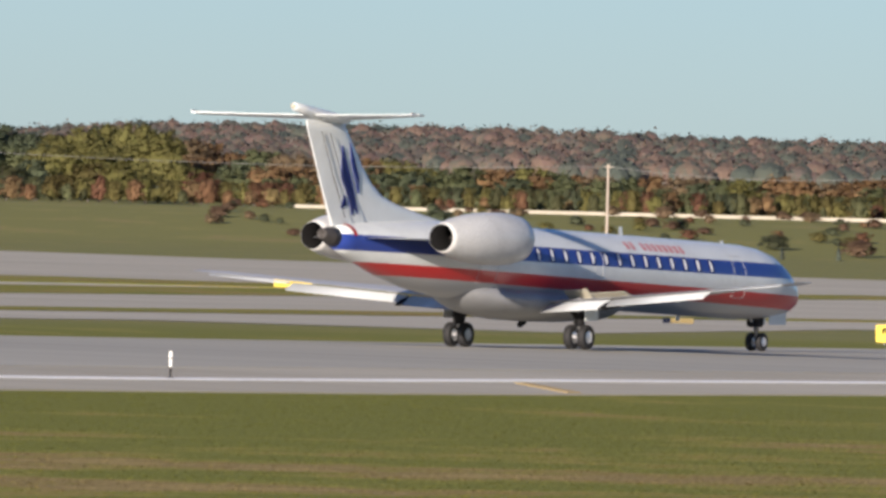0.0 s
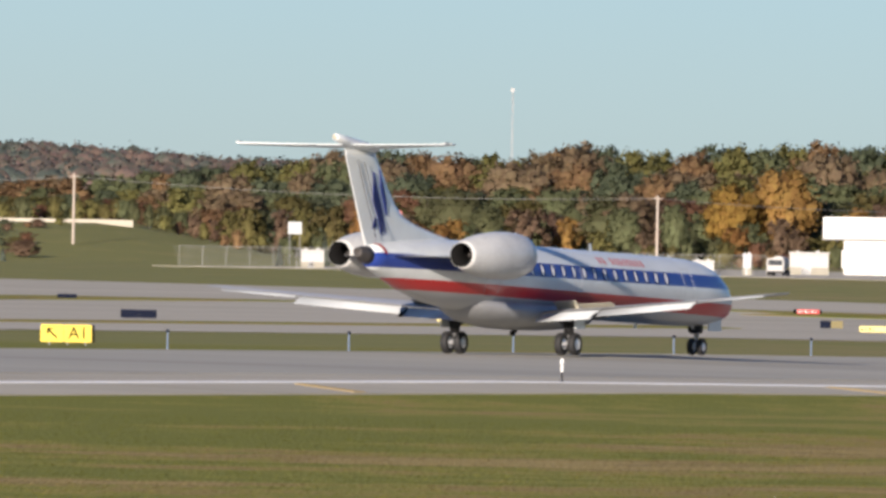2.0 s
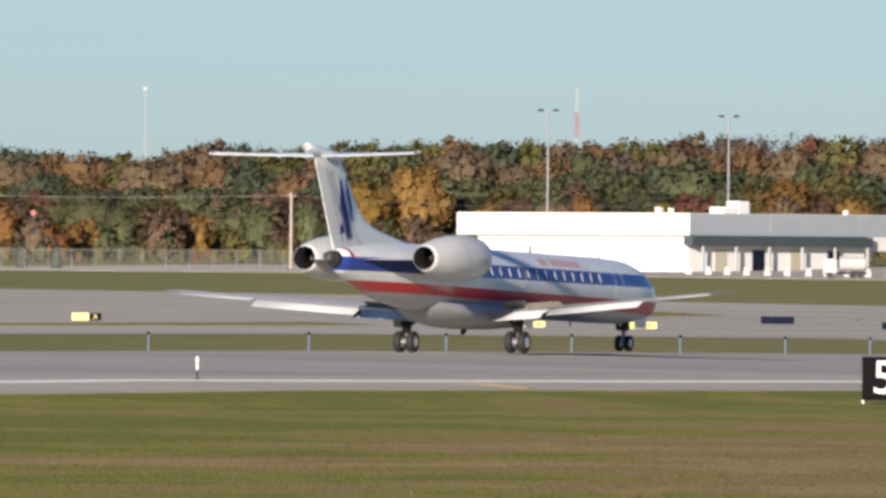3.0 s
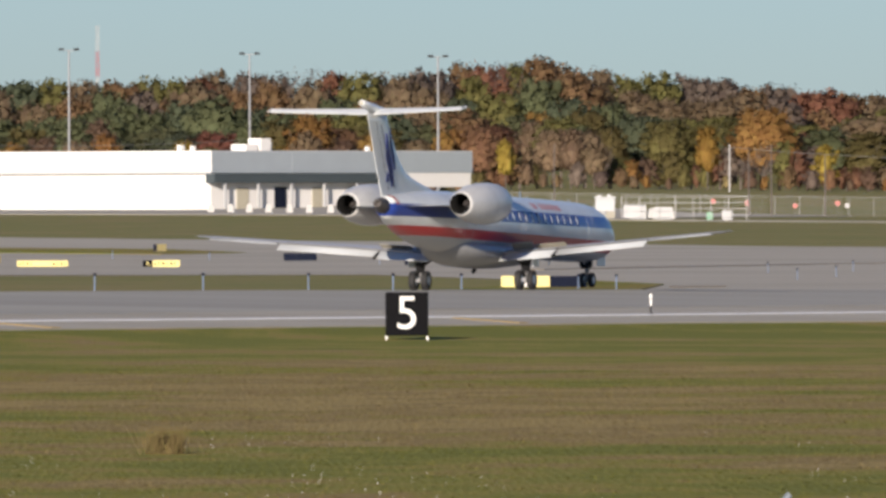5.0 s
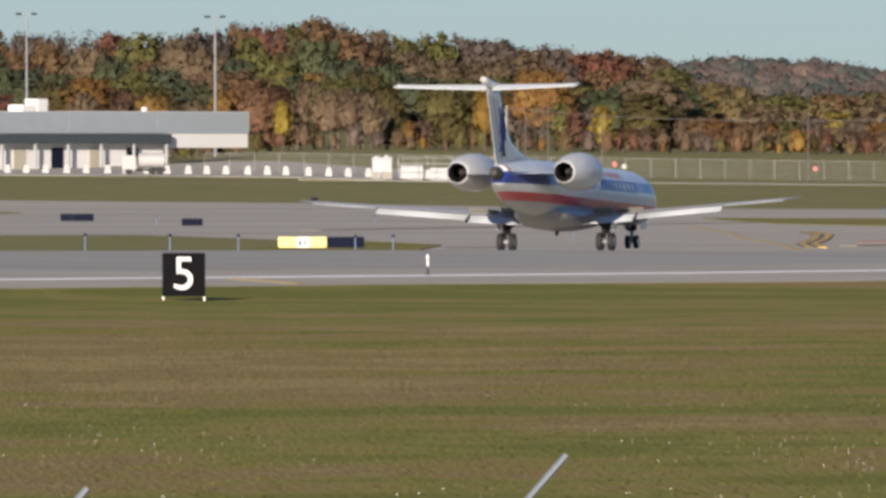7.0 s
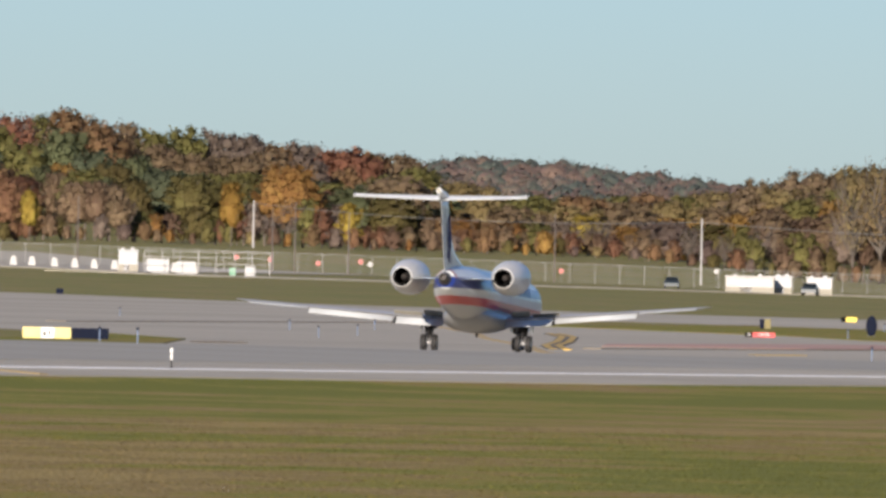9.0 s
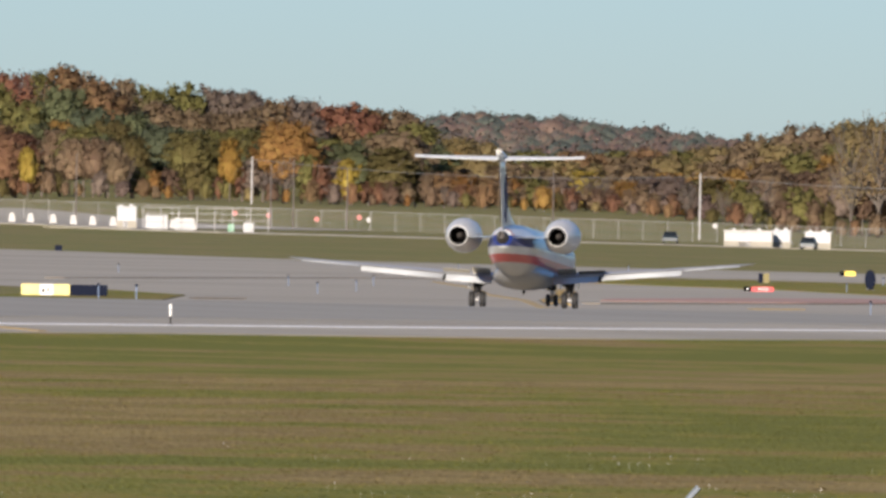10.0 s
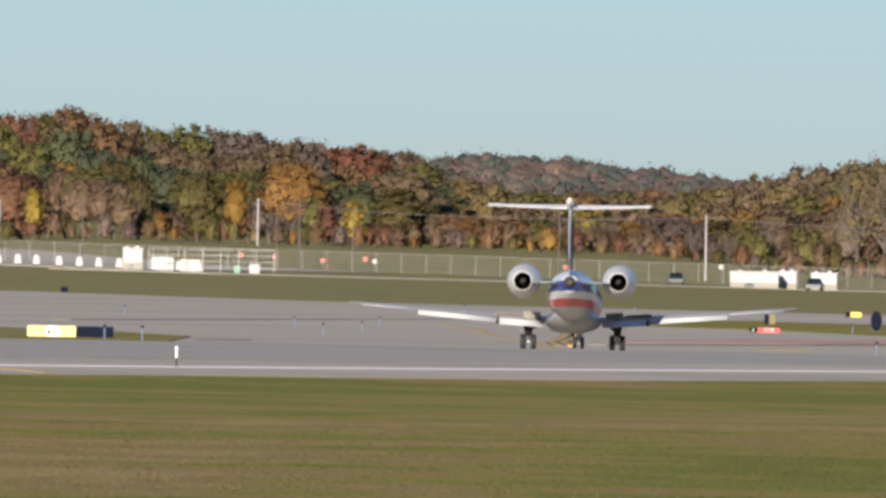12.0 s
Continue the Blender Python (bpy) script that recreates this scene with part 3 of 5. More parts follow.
        for nm, y0, y1, c, drop, m in (("inboard_flap", 1.35, 3.4, 0.72, 0.29, WHITE), ("outboard_flap", 3.5, 7.1, 0.58, 0.22, WHITE), ("aileron", 7.2, 9.7, 0.34, 0.03, WHITE)):
            bm = bmesh.new()
            rr = []
            for y in (y0, y1):
                zz, te = float(np.interp(y, ys, zs)), float(np.interp(y, ys, tes))
                rr.append([(te + 0.12 + (te - x) * -1 + 0.0, sgn * y, zz - 0.05 + t - drop * (te - x) / c) for x, t in foil(te, te - c, 0.07)])
            loft(bm, rr)
            part(nm, bm, m, wing, "white aileron" if nm == "aileron" else "white lowered flap", True)
        bm = bmesh.new()
        zz, te = float(np.interp(3.45, ys, zs)), float(np.interp(3.45, ys, tes))
        loft(bm, [ring(te + x, zz - d, a, a * 1.2, 10, sgn * 3.45) for x, d, a in ((0.9, 0.12, 0.03), (0.5, 0.16, 0.09), (0.0, 0.20, 0.10), (-0.5, 0.28, 0.07), (-0.75, 0.33, 0.02))])
        part("flap_track_fairing", bm, DARK, wing, "dark flap track fairing", True)
        for y0, y1, lift_, m in ((1.5, 2.3, 0.25, CREAM), (2.4, 3.6, 0.12, CREAM)):
            bm = bmesh.new()
            vs = []
            for y in (y0, y1):
                zz, te = float(np.interp(y, ys, zs)), float(np.interp(y, ys, tes))
                vs.append([(te + 0.95, sgn * y, zz + 0.08), (te + 0.55, sgn * y, zz + 0.08 + lift_), (te + 0.51, sgn * y, zz + 0.06 + lift_), (te + 0.88, sgn * y, zz + 0.06)])
            loft(bm, vs)
            part("spoiler", bm, m, wing, "raised spoiler panel")
    # undercarriage
    def wheel(x, y, r, w, parent):
        bm = bmesh.new()
        pr = [(r * 0.48, -w * 0.40), (r * 0.82, -w * 0.5), (r * 0.95, -w * 0.42), (r, -w * 0.2), (r, w * 0.2), (r * 0.95, w * 0.42), (r * 0.82, w * 0.5), (r * 0.48, w * 0.40)]
        n = 28
        loft(bm, [[(x + a * math.cos(2 * math.pi * i / n), y + b, r + a * math.sin(2 * math.pi * i / n)) for i in range(n)] for a, b in pr], cap=False)
        wo = part("wheel", bm, RUBBER, parent, "black tyre on a metal hub", True)
        bm = bmesh.new()
        loft(bm, [[(x + a * math.cos(2 * math.pi * i / 20), y + b, r + a * math.sin(2 * math.pi * i / 20)) for i in range(20)] for a, b in ((r * 0.12, -w * 0.4), (r * 0.42, -w * 0.34), (r * 0.50, -w * 0.42), (r * 0.50, w * 0.42), (r * 0.42, w * 0.34), (r * 0.12, w * 0.4))])
        part("hub", bm, SILVER, wo, "bright metal hub")
    for sgn in (1, -1):
        y = sgn * 2.05
        bm = bmesh.new()
        tube(bm, (0.0, y, 0.36), (0.05, y, 1.5), 0.075), tube(bm, (0.0, y, 0.75), (0.05, y, 1.5), 0.11)
        tube(bm, (0.0, y - 0.3, 0.36), (0.0, y + 0.3, 0.36), 0.06)
        leg = part("main_leg", bm, SILVER, root, "bright metal landing gear leg", True)
        bm = bmesh.new()
        tube(bm, (0.02, y, 0.66), (0.06, y, 1.45), 0.15, 0.27, n=14), tube(bm, (0.12, y - sgn * 0.12, 0.95), (0.5, y - sgn * 0.2, 1.4), 0.07)
        part("trunnion", bm, DARK, leg, "dark gear trunnion", True)
        bm = bmesh.new()
        tube(bm, (0.03, y, 0.85), (0.35, sgn * 1.2, 1.45), 0.05), tube(bm, (-0.12, y, 0.5), (-0.3, y, 0.8), 0.03), tube(bm, (-0.3, y, 0.8), (-0.1, y, 1.05), 0.03)
        part("brace", bm, DARK, leg, "dark side brace", True)
        bm = bmesh.new()
        box(bm, -0.28, 0.5, y + sgn * 0.34, y + sgn * 0.37, 0.85, 1.45, 0.01)
        part("gear_door", bm, WHITE, leg, "white gear door")
        for k in (-0.235, 0.235):
            wheel(0.0, y + k, 0.365, 0.25, leg)
    bm = bmesh.new()
    tube(bm, (14.45, 0, 0.27), (14.35, 0, 1.3), 0.055), tube(bm, (14.42, 0, 0.6), (14.35, 0, 1.3), 0.085)
    tube(bm, (14.45, -0.22, 0.27), (14.45, 0.22, 0.27), 0.045), tube(bm, (14.4, 0, 0.7), (13.8, 0, 1.15), 0.045)
    nose = part("nose_leg", bm, SILVER, root, "bright metal nose gear leg", True)
    bm = bmesh.new()
    box(bm, 14.12, 14.55, -0.2, 0.2, 0.72, 1.25, 0.05)
    part("steering_unit", bm, DARK, nose, "dark steering unit")
    for k in (-0.175, 0.175):
        wheel(14.45, k, 0.28, 0.19, nose)
    for sgn in (1, -1):
        bm = bmesh.new()
        box(bm, 14.55, 15.6, sgn * 0.36 - 0.015, sgn * 0.36 + 0.015, 0.80, 1.25, 0.01)
        part("nose_gear_door", bm, WHITE, nose, "white nose gear door")
    # aerials
    for x, z, h in ((6.0, 3.36, 0.30), (-1.0, 3.56, 0.16), (12.2, 3.2, 0.12), (9.6, 1.07, -0.2), (-1.4, 0.97, -0.16)):
        bm = bmesh.new()
        loft(bm, [[(xx, t, z) for xx, t in foil(x + 0.14, x - 0.16, 0.015, 5)], [(xx, t, z + h) for xx, t in foil(x + 0.02, x - 0.16, 0.01, 5)]])
        part("aerial", bm, WHITE, hull)
    return root


mat_title = mat("faded_red_lettering", (0.55, 0.22, 0.22), 0.5, vary=0.15, scale=4)
jet = aircraft()

# ------------------------------------------------------------------ airfield signs and lights
def ground_z(x, y):
    return float(land(x, y))


def stand(ob, x, y, turn=None, lift=0.0):
    """Stand a thing on the ground, its face (-y) towards the camera or turned."""
    a = -math.degrees(math.atan2(x, y)) if turn is None else turn
    ob.matrix_basis = pose(x, y, ground_z(x, y) + lift, 0, 0, a)
    return ob


def text_part(name, body_, size, x, z, y, material, parent):
    cu = bpy.data.curves.new(name, "FONT")
    cu.body, cu.size, cu.extrude, cu.align_x, cu.align_y = body_, size, 0.006, "CENTER", "CENTER"
    tmp = bpy.data.objects.new(name, cu)
    scene.collection.objects.link(tmp)
    dg = bpy.context.evaluated_depsgraph_get()
    me = bpy.data.meshes.new_from_object(tmp.evaluated_get(dg))
    bpy.data.objects.remove(tmp)
    me.transform(Matrix.Translation((x, y, z)) @ Matrix.Rotation(radians(90), 4, "X"))
    me.materials.clear()
    me.materials.append(material)
    ob = new(name, me)
    ob.parent = parent
    return ob


def guidance_sign(panels, h, label, depth=0.22, legs=0.10):
    """A long low box sign: panels of (width, material, text, text material)."""
    root = tagged(new("taxiway_sign"), label, "sign")
    w = sum(p[0] for p in panels)
    x = -w / 2
    for pw, m, txt, tm in panels:
        bm = bmesh.new()
        box(bm, x + 0.005, x + pw - 0.005, -depth / 2, depth / 2, legs, legs + h, 0.02)
        p = part("panel", bm, m, root)
        if txt == "<":
            bm = bmesh.new()
            c, zc = x + pw / 2, legs + h / 2
            g = h * 0.26
            tube(bm, (c + g, -depth / 2 - 0.006, zc - g), (c - g, -depth / 2 - 0.006, zc + g), 0.03, n=6)
            tube(bm, (c - g, -depth / 2 - 0.006, zc + g), (c - g, -depth / 2 - 0.006, zc - g * 0.1), 0.03, n=6)
            tube(bm, (c - g, -depth / 2 - 0.006, zc + g), (c + g * 0.1, -depth / 2 - 0.006, zc + g), 0.03, n=6)
            part("arrow", bm, tm, p, "black arrow")
        elif txt == "#":
            for k in range(max(2, int(pw / 0.28))):
                bm = bmesh.new()
                bx = x + 0.12 + k * 0.28
                box(bm, bx, bx + (0.07 if k % 2 else 0.13), -depth / 2 - 0.008, -depth / 2, legs + h * 0.25, legs + h * (0.75 if k % 3 else 0.6))
                part("letter_bar", bm, tm, p, "bar in place of lettering")
        elif txt:
            text_part("lettering", txt, h * 0.95, x + pw / 2, legs + h / 2, -depth / 2 - 0.004, tm, p)
        x += pw
    n = max(2, round(w / 0.6))
    for i in range(n):
        bm = bmesh.new()
        lx = -w / 2 + w * (i + 0.5) / n
        tube(bm, (lx, 0, -0.1), (lx, 0, legs), 0.03, n=8)
        part("leg", bm, STEEL, root)
    return root


SIGN_WHITE = mat("sign_white", (0.62, 0.62, 0.59), 0.5, vary=0.05)
SIGN_RED = mat("sign_red", (0.42, 0.02, 0.02), 0.5, vary=0.1)
# paler second yellow, with the sunlight put into its base colour
PALE_YELLOW = mat("sunlit_yellow_panel", (0.62, 0.53, 0.18), 0.5, vary=0.1, scale=3)

stand(guidance_sign([(0.85, YELLOW, "<", BLACK), (1.0, YELLOW, "A1", BLACK), (0.10, BLACK, "", None)], 0.64, "yellow taxiway sign with a black arrow, on short legs in grass"), -24, 499)
stand(guidance_sign([(1.3, NAVY, "", None), (1.3, NAVY, "", None)], 0.6, "dark back of a taxiway sign"), -43, 1000)
stand(guidance_sign([(1.8, NAVY, "", None), (1.8, NAVY, "", None)], 0.55, "dark back of a long taxiway sign in grass"), *polar(-4.37, 1168))
stand(guidance_sign([(0.5, NAVY, "", None), (1.4, mat("brown_panel", (0.16, 0.12, 0.04), 0.7), "", None)], 0.32, "low brown and dark sign at the taxiway edge"), *polar(-3.68, 850))
stand(guidance_sign([(1.7, NAVY, "", None)], 0.35, "dark back of a small taxiway sign"), -58, 1204)
stand(guidance_sign([(1.3, PALE_YELLOW, "", None), (0.9, BLACK, "A", PALE_YELLOW)], 0.55, "yellow and black taxiway sign"), -21, 1026)
stand(guidance_sign([(1.6, YELLOW, "", None), (1.6, YELLOW, "", None)], 0.62, "long yellow taxiway sign in grass"), *polar(-5.27, 1165))
stand(guidance_sign([(0.5, BLACK, "", None), (1.9, PALE_YELLOW, "#", BLACK)], 0.56, "yellow and black taxiway sign"), *polar(-4.57, 1165))
stand(guidance_sign([(0.3, BLACK, "", None), (1.9, SIGN_RED, "#", SIGN_WHITE), (0.2, BLACK, "", None)], 0.36, "red and black runway sign with white letters"), 6, 1176)
stand(guidance_sign([(0.8, NAVY, "", None), (0.9, mat("olive_panel", (0.13, 0.105, 0.03), 0.6), "", None)], 0.55, "dark and olive sign seen from behind"), 7, 1023)
stand(guidance_sign([(1.2, PALE_YELLOW, "#", BLACK), (1.2, PALE_YELLOW, "", None), (1.2, PALE_YELLOW, "#", BLACK)], 0.42, "long yellow taxiway sign on the grass edge"), 10.5, 983)
stand(guidance_sign([(0.7, BLACK, "A", PALE_YELLOW), (1.9, PALE_YELLOW, "#", BLACK)], 0.46, "black and yellow taxiway sign"), 18.7, 973)
stand(guidance_sign([(0.9, NAVY, "", None), (1.6, NAVY, "", None)], 0.55, "dark back of a long taxiway sign"), 30.5, 1044)
stand(guidance_sign([(1.5, NAVY, "", None)], 0.5, "dark back of a short taxiway sign"), 37, 987)
stand(guidance_sign([(0.95, PALE_YELLOW, "", None), (0.7, SIGN_WHITE, "#", BLACK), (0.85, PALE_YELLOW, "", None), (1.95, NAVY, "", None)], 0.56, "yellow taxiway sign joined to a dark one, in grass"), 33.5, 716)
stand(guidance_sign([(0.5, BLACK, "A", SIGN_WHITE), (1.45, SIGN_RED, "17-35", SIGN_WHITE)], 0.32, "black and red runway sign with white characters"), 86, 887)
stand(guidance_sign([(0.4, BLACK, "", None), (0.9, YELLOW, "", None)], 0.4, "small yellow and black sign"), 116, 1122)
stand(guidance_sign([(0.35, NAVY, "", None), (0.45, mat("dull_yellow", (0.14, 0.115, 0.03), 0.6), "", None)], 0.7, "dark and yellow box on the grass"), 98, 1007)
stand(guidance_sign([(0.3, NAVY, "", None), (0.8, mat("dull_yellow_b", (0.14, 0.115, 0.03), 0.6), "", None)], 0.6, "dark and yellow box on the grass"), 22, 1150)
stand(guidance_sign([(0.65, NAVY, "", None)], 0.5, "small dark box on the pavement edge"), 57, 1231)


def distance_board():
    root = tagged(new("distance_board"), "black runway board with a large white numeral 5", "sign")
    bm = bmesh.new()
    box(bm, -0.61, 0.61, -0.13, 0.13, 0.12, 1.35, 0.02)
    p = part("board", bm, BLACK, root)
    text_part("numeral", "5", 1.35, 0.0, 0.72, -0.135, SIGN_WHITE, p)
    for x in (-0.58, 0.58):
        bm = bmesh.new()
        box(bm, x - 0.03, x + 0.03, -0.04, 0.04, -0.1, 0.13, 0.005)
        part("leg", bm, SIGN_WHITE, root, "white leg")
    return root


stand(distance_board(), 14.53, 394)


def edge_light():
    root = tagged(new("edge_light"), "white runway edge light on a dark stem", "light", "runway edge lights")
    bm = bmesh.new()
    tube(bm, (0, 0, -0.05), (0, 0, 0.40), 0.025, n=8), tube(bm, (0, 0, -0.05), (0, 0, 0.03), 0.09, n=10)
    part("stem", bm, DARK, root, "dark stem")
    bm = bmesh.new()
    tube(bm, (0, 0, 0.28), (0, 0, 0.48), 0.038, 0.042, n=12), tube(bm, (0, 0, 0.51), (0, 0, 0.66), 0.06, 0.04, n=12)
    part("lamp_head", bm, SIGN_WHITE, root, "white lamp head")
    return root


def taxi_light():
    root = tagged(new("taxiway_light"), "thin blue-grey taxiway light with a dark cap", "light", "taxiway lights")
    bm = bmesh.new()
    tube(bm, (0, 0, -0.05), (0, 0, 0.62), 0.03, n=8)
    part("stem", bm, mat_taxi, root, "blue-grey stem")
    bm = bmesh.new()
    tube(bm, (0, 0, 0.62), (0, 0, 0.72), 0.075, 0.05, n=10)
    part("cap", bm, NAVY, root, "dark blue cap")
    return root


mat_taxi = mat("blue_grey_sleeve", (0.12, 0.17, 0.26), 0.6, vary=0.2, scale=4)
first = edge_light()
spots = [plan(60.96 * i, 0.0) for i in range(-1, 6)]
stand(first, *spots[0])
for p in spots[1:]:
    copy_thing(first, pose(*p, ground_z(*p) + 0.05))
first = taxi_light()
spots = [polar((u - 2000) * 0.0023278, (187.4 + 54) / math.sin(radians(28.24 - (u - 2000) * 0.0023278))) for u in (994, 1315, 1606, 1890, 2133, 2355, 2547, 2733, 2883, 3004, 3211, 3278)]
spots += [polar(t, r) for t, r in ((3.72, 800), (3.88, 830), (3.95, 900), (3.6, 880), (2.9, 1010), (2.0, 1000), (1.3, 1060), (5.9, 900), (6.0, 640), (6.05, 1000), (0.9, 1080), (4.3, 1090), (5.0, 1120))]
stand(first, *spots[0])
for p in spots[1:]:
    copy_thing(first, pose(*p, ground_z(*p)))


def wind_drum():
    root = tagged(new("approach_unit"), "upright dark blue oval unit on the grass", "light unit")
    bm = bmesh.new()
    loft(bm, [[(0.38 * math.cos(a) * k, y, 0.78 + 0.68 * math.sin(a) * k) for a in [2 * math.pi * i / 24 for i in range(24)]] for y, k in ((-0.2, 0.8), (-0.15, 1), (0.15, 1), (0.2, 0.8))])
    part("drum", bm, NAVY, root)
    for x in (-0.2, 0.2):
        bm = bmesh.new()
        tube(bm, (x, 0, -0.1), (x, 0, 0.3), 0.04, n=8)
        part("leg", bm, STEEL, root)
    return root


stand(wind_drum(), 98, 933)

# ------------------------------------------------------------------ far buildings
WALL_WHITE = mat("white_cladding", (0.70, 0.69, 0.66), 0.6, vary=0.05, scale=0.3)
# side of the white building: its shade is put into this blue-grey
WALL_SIDE = mat("shade_grey_cladding", (0.30, 0.34, 0.365), 0.6, vary=0.06, scale=0.3)
CANOPY = mat("slate_blue_panel", (0.045, 0.06, 0.066), 0.7, vary=0.1, scale=0.5)
PANEL_WHITE = mat("off_white_cladding", (0.62, 0.61, 0.57), 0.6, vary=0.06, scale=0.3)
HUT_WHITE = mat("dusty_white_paint", (0.38, 0.38, 0.365), 0.7, vary=0.12, scale=0.6)
WALL_GREY = mat("grey_cladding", (0.36, 0.38, 0.39), 0.6, vary=0.05, scale=0.3)


def terminal():
    """White flat-roofed building: origin at the near corner, x along the white front (to the left is -x), y along the grey side."""
    root = tagged(new("terminal_building"), "white flat-roofed building with a deep overhang and grey side", "building")
    W, D, Z0, Z1, TOP = 41.0, 56.0, -1.0, 5.1, 8.1
    bm = bmesh.new()
    box(bm, -W, 0, 0, D, Z1, TOP, 0.05)
    part("upper_storey", bm, WALL_WHITE, root, "white and grey parapet band")
    for y0, y1 in ((0.06, 17.0), (17.08, 36.0), (36.08, D - 0.05)):
        bm = bmesh.new()
        box(bm, -0.02, 0.03, y0, y1, Z1 + 0.05, TOP - 0.05)
        part("side_cladding", bm, WALL_SIDE, root, "side cladding with its shade painted in as blue-grey")
    bm = bmesh.new()
    box(bm, -W + 0.4, -0.05, D - 18, D - 0.3, Z1 - 1.9, Z1)
    part("end_wall", bm, WALL_WHITE, root, "pale wall at the building's end")
    bm = bmesh.new()
    box(bm, -W + 3.3, -0.6, 0.6, D - 18, Z0, Z1)
    part("wall", bm, WALL_WHITE, root, "white lower wall")
    bm = bmesh.new()
    box(bm, -0.58, 1.0, -0.5, D - 18.1, Z1 - 1.3, Z1 - 0.05, 0.04)
    part("canopy", bm, CANOPY, root, "dark blue-grey canopy edge")
    # added grey strip that paints the parapet's shadow line onto the front
    bm = bmesh.new()
    box(bm, -W - 0.02, 0.02, -0.04, 0.02, Z1 - 0.06, Z1 + 0.2)
    part("eaves_trim", bm, GREY, root, "thin grey strip painting in the shadow line under the parapet")
    bm = bmesh.new()
    box(bm, -W + 0.3, -0.3, 0.3, D - 0.3, TOP, TOP + 0.02)
    part("roof", bm, GREY, root, "grey flat roof")
    for i in range(6):
        bm = bmesh.new()
        box(bm, 0.5, 0.8, 2 + i * 7, 2.3 + i * 7, Z0, Z1 - 1.25)
        part("column", bm, GREY, root)
    for i in range(4):
        bm = bmesh.new()
        box(bm, -0.58, -0.5, 6 + i * 8, 8.5 + i * 8, Z0, 3.2)
        part("door", bm, NAVY if i % 2 else CREAM, root, "roller door under the canopy")
    for x0 in (-38, -30, -22, -14):
        bm = bmesh.new()
        box(bm, x0, x0 + 5.5, 0.5, 0.58, 1.2, 3.6)
        part("panel", bm, PANEL_WHITE, root, "off-white wall panel")
    for x, d, w, h in ((-8.5, 3, 0.8, 0.8), (-6.2, 3, 0.6, 0.7), (-4, 9, 2.6, 0.9), (-3.5, 12, 2.2, 1.7), (-5, 14.5, 2.0, 1.2), (-2, 35, 0.6, 0.6)):
        bm = bmesh.new()
        box(bm, x, x + w, d, d + w, TOP + 0.02, TOP + h, 0.05)
        part("roof_unit", bm, WALL_WHITE, root, "pale roof unit")
    return root


t_ = terminal()
cx, cy = polar(1.3076, 1860)
t_.matrix_basis = pose(cx, cy, ground_z(cx, cy) - 0.2, 0, 0, -41.0)


PLINTH = mat("beige_render", (0.26, 0.245, 0.20), 0.8, vary=0.12, scale=1)


def block(name, w, d, h, material, label, category, roof=None):
    root = tagged(new(name), label, category)
    bm = bmesh.new()
    box(bm, -w / 2, w / 2, -d / 2, d / 2, -0.5, h, 0.06)
    part("wall", bm, material, root)
    bm = bmesh.new()
    box(bm, -w / 2 - 0.1, w / 2 + 0.1, -d / 2 - 0.1, d / 2 + 0.1, h, h + 0.18, 0.03)
    part("roof", bm, roof or material, root)
    bm = bmesh.new()
    box(bm, -w * 0.2, w * 0.05, -d / 2 - 0.03, -d / 2, 0, min(2.0, h * 0.8))
    part("door", bm, GREY, root)
    for k in range(int(w / 1.3)):
        bm = bmesh.new()
        box(bm, -w / 2 + 0.5 + k * 1.3, -w / 2 + 1.1 + k * 1.3, -d / 2 - 0.02, -d / 2, h * 0.62, h * 0.82)
        part("window", bm, GREY, root, "small grey window")
    for k, (fx, fh) in enumerate(((-0.3, 0.16), (0.22, 0.22))):
        bm = bmesh.new()
        box(bm, fx * w - 0.22, fx * w + 0.22, -0.3, 0.4, h + 0.18, h + 0.18 + fh, 0.03)
        part("roof_vent", bm, GREY, root)
    bm = bmesh.new()
    box(bm, -w / 2 - 0.02, w / 2 + 0.02, -d / 2 - 0.03, d / 2 + 0.02, -0.5, h * 0.36)
    part("plinth", bm, PLINTH, root, "beige lower wall")
    return root


stand(block("site_cabin", 5.2, 3, 2.9, HUT_WHITE, "small white cabin beside the long white building", "cabin"), *polar(0.295, 1850))
stand(block("site_cabin", 2.2, 2.5, 2.3, WALL_GREY, "small pale cabin beside a wire cage", "cabin"), *polar(2.93, 1575))
stand(block("container", 3.0, 2.4, 2.2, HUT_WHITE, "white container by the far fence", "container"), *polar(-1.75, 1800))
stand(block("utility_building", 5.6, 3, 1.75, HUT_WHITE, "low white utility building by the far fence", "building"), *polar(5.491, 1620))
stand(block("utility_building", 2.0, 3, 1.9, WALL_GREY, "pale utility hut by the far fence", "building"), *polar(5.629, 1625))
stand(block("site_cabin", 3.0, 3, 1.8, GREY, "grey cabin by the far fence", "cabin"), *polar(5.778, 1640))


def barrier():
    root = tagged(new("barrier"), "white traffic barrier on the forecourt", "barrier", "white barriers")
    bm = bmesh.new()
    loft(bm, [[(-0.42, -0.3, -0.1), (0.42, -0.3, -0.1), (0.42, 0.3, -0.1), (-0.42, 0.3, -0.1)], [(-0.40, -0.28, 0.3), (0.40, -0.28, 0.3), (0.40, 0.28, 0.3), (-0.40, 0.28, 0.3)], [(-0.26, -0.12, 1.05), (0.26, -0.12, 1.05), (0.26, 0.12, 1.05), (-0.26, 0.12, 1.05)]])
    part("body", bm, HUT_WHITE, root)
    return root


first = barrier()
spots = [polar(1.30 + 0.0825 * i + random.uniform(-0.008, 0.008), 1725 - 6 * i) for i in range(24)]
stand(first, *spots[0])
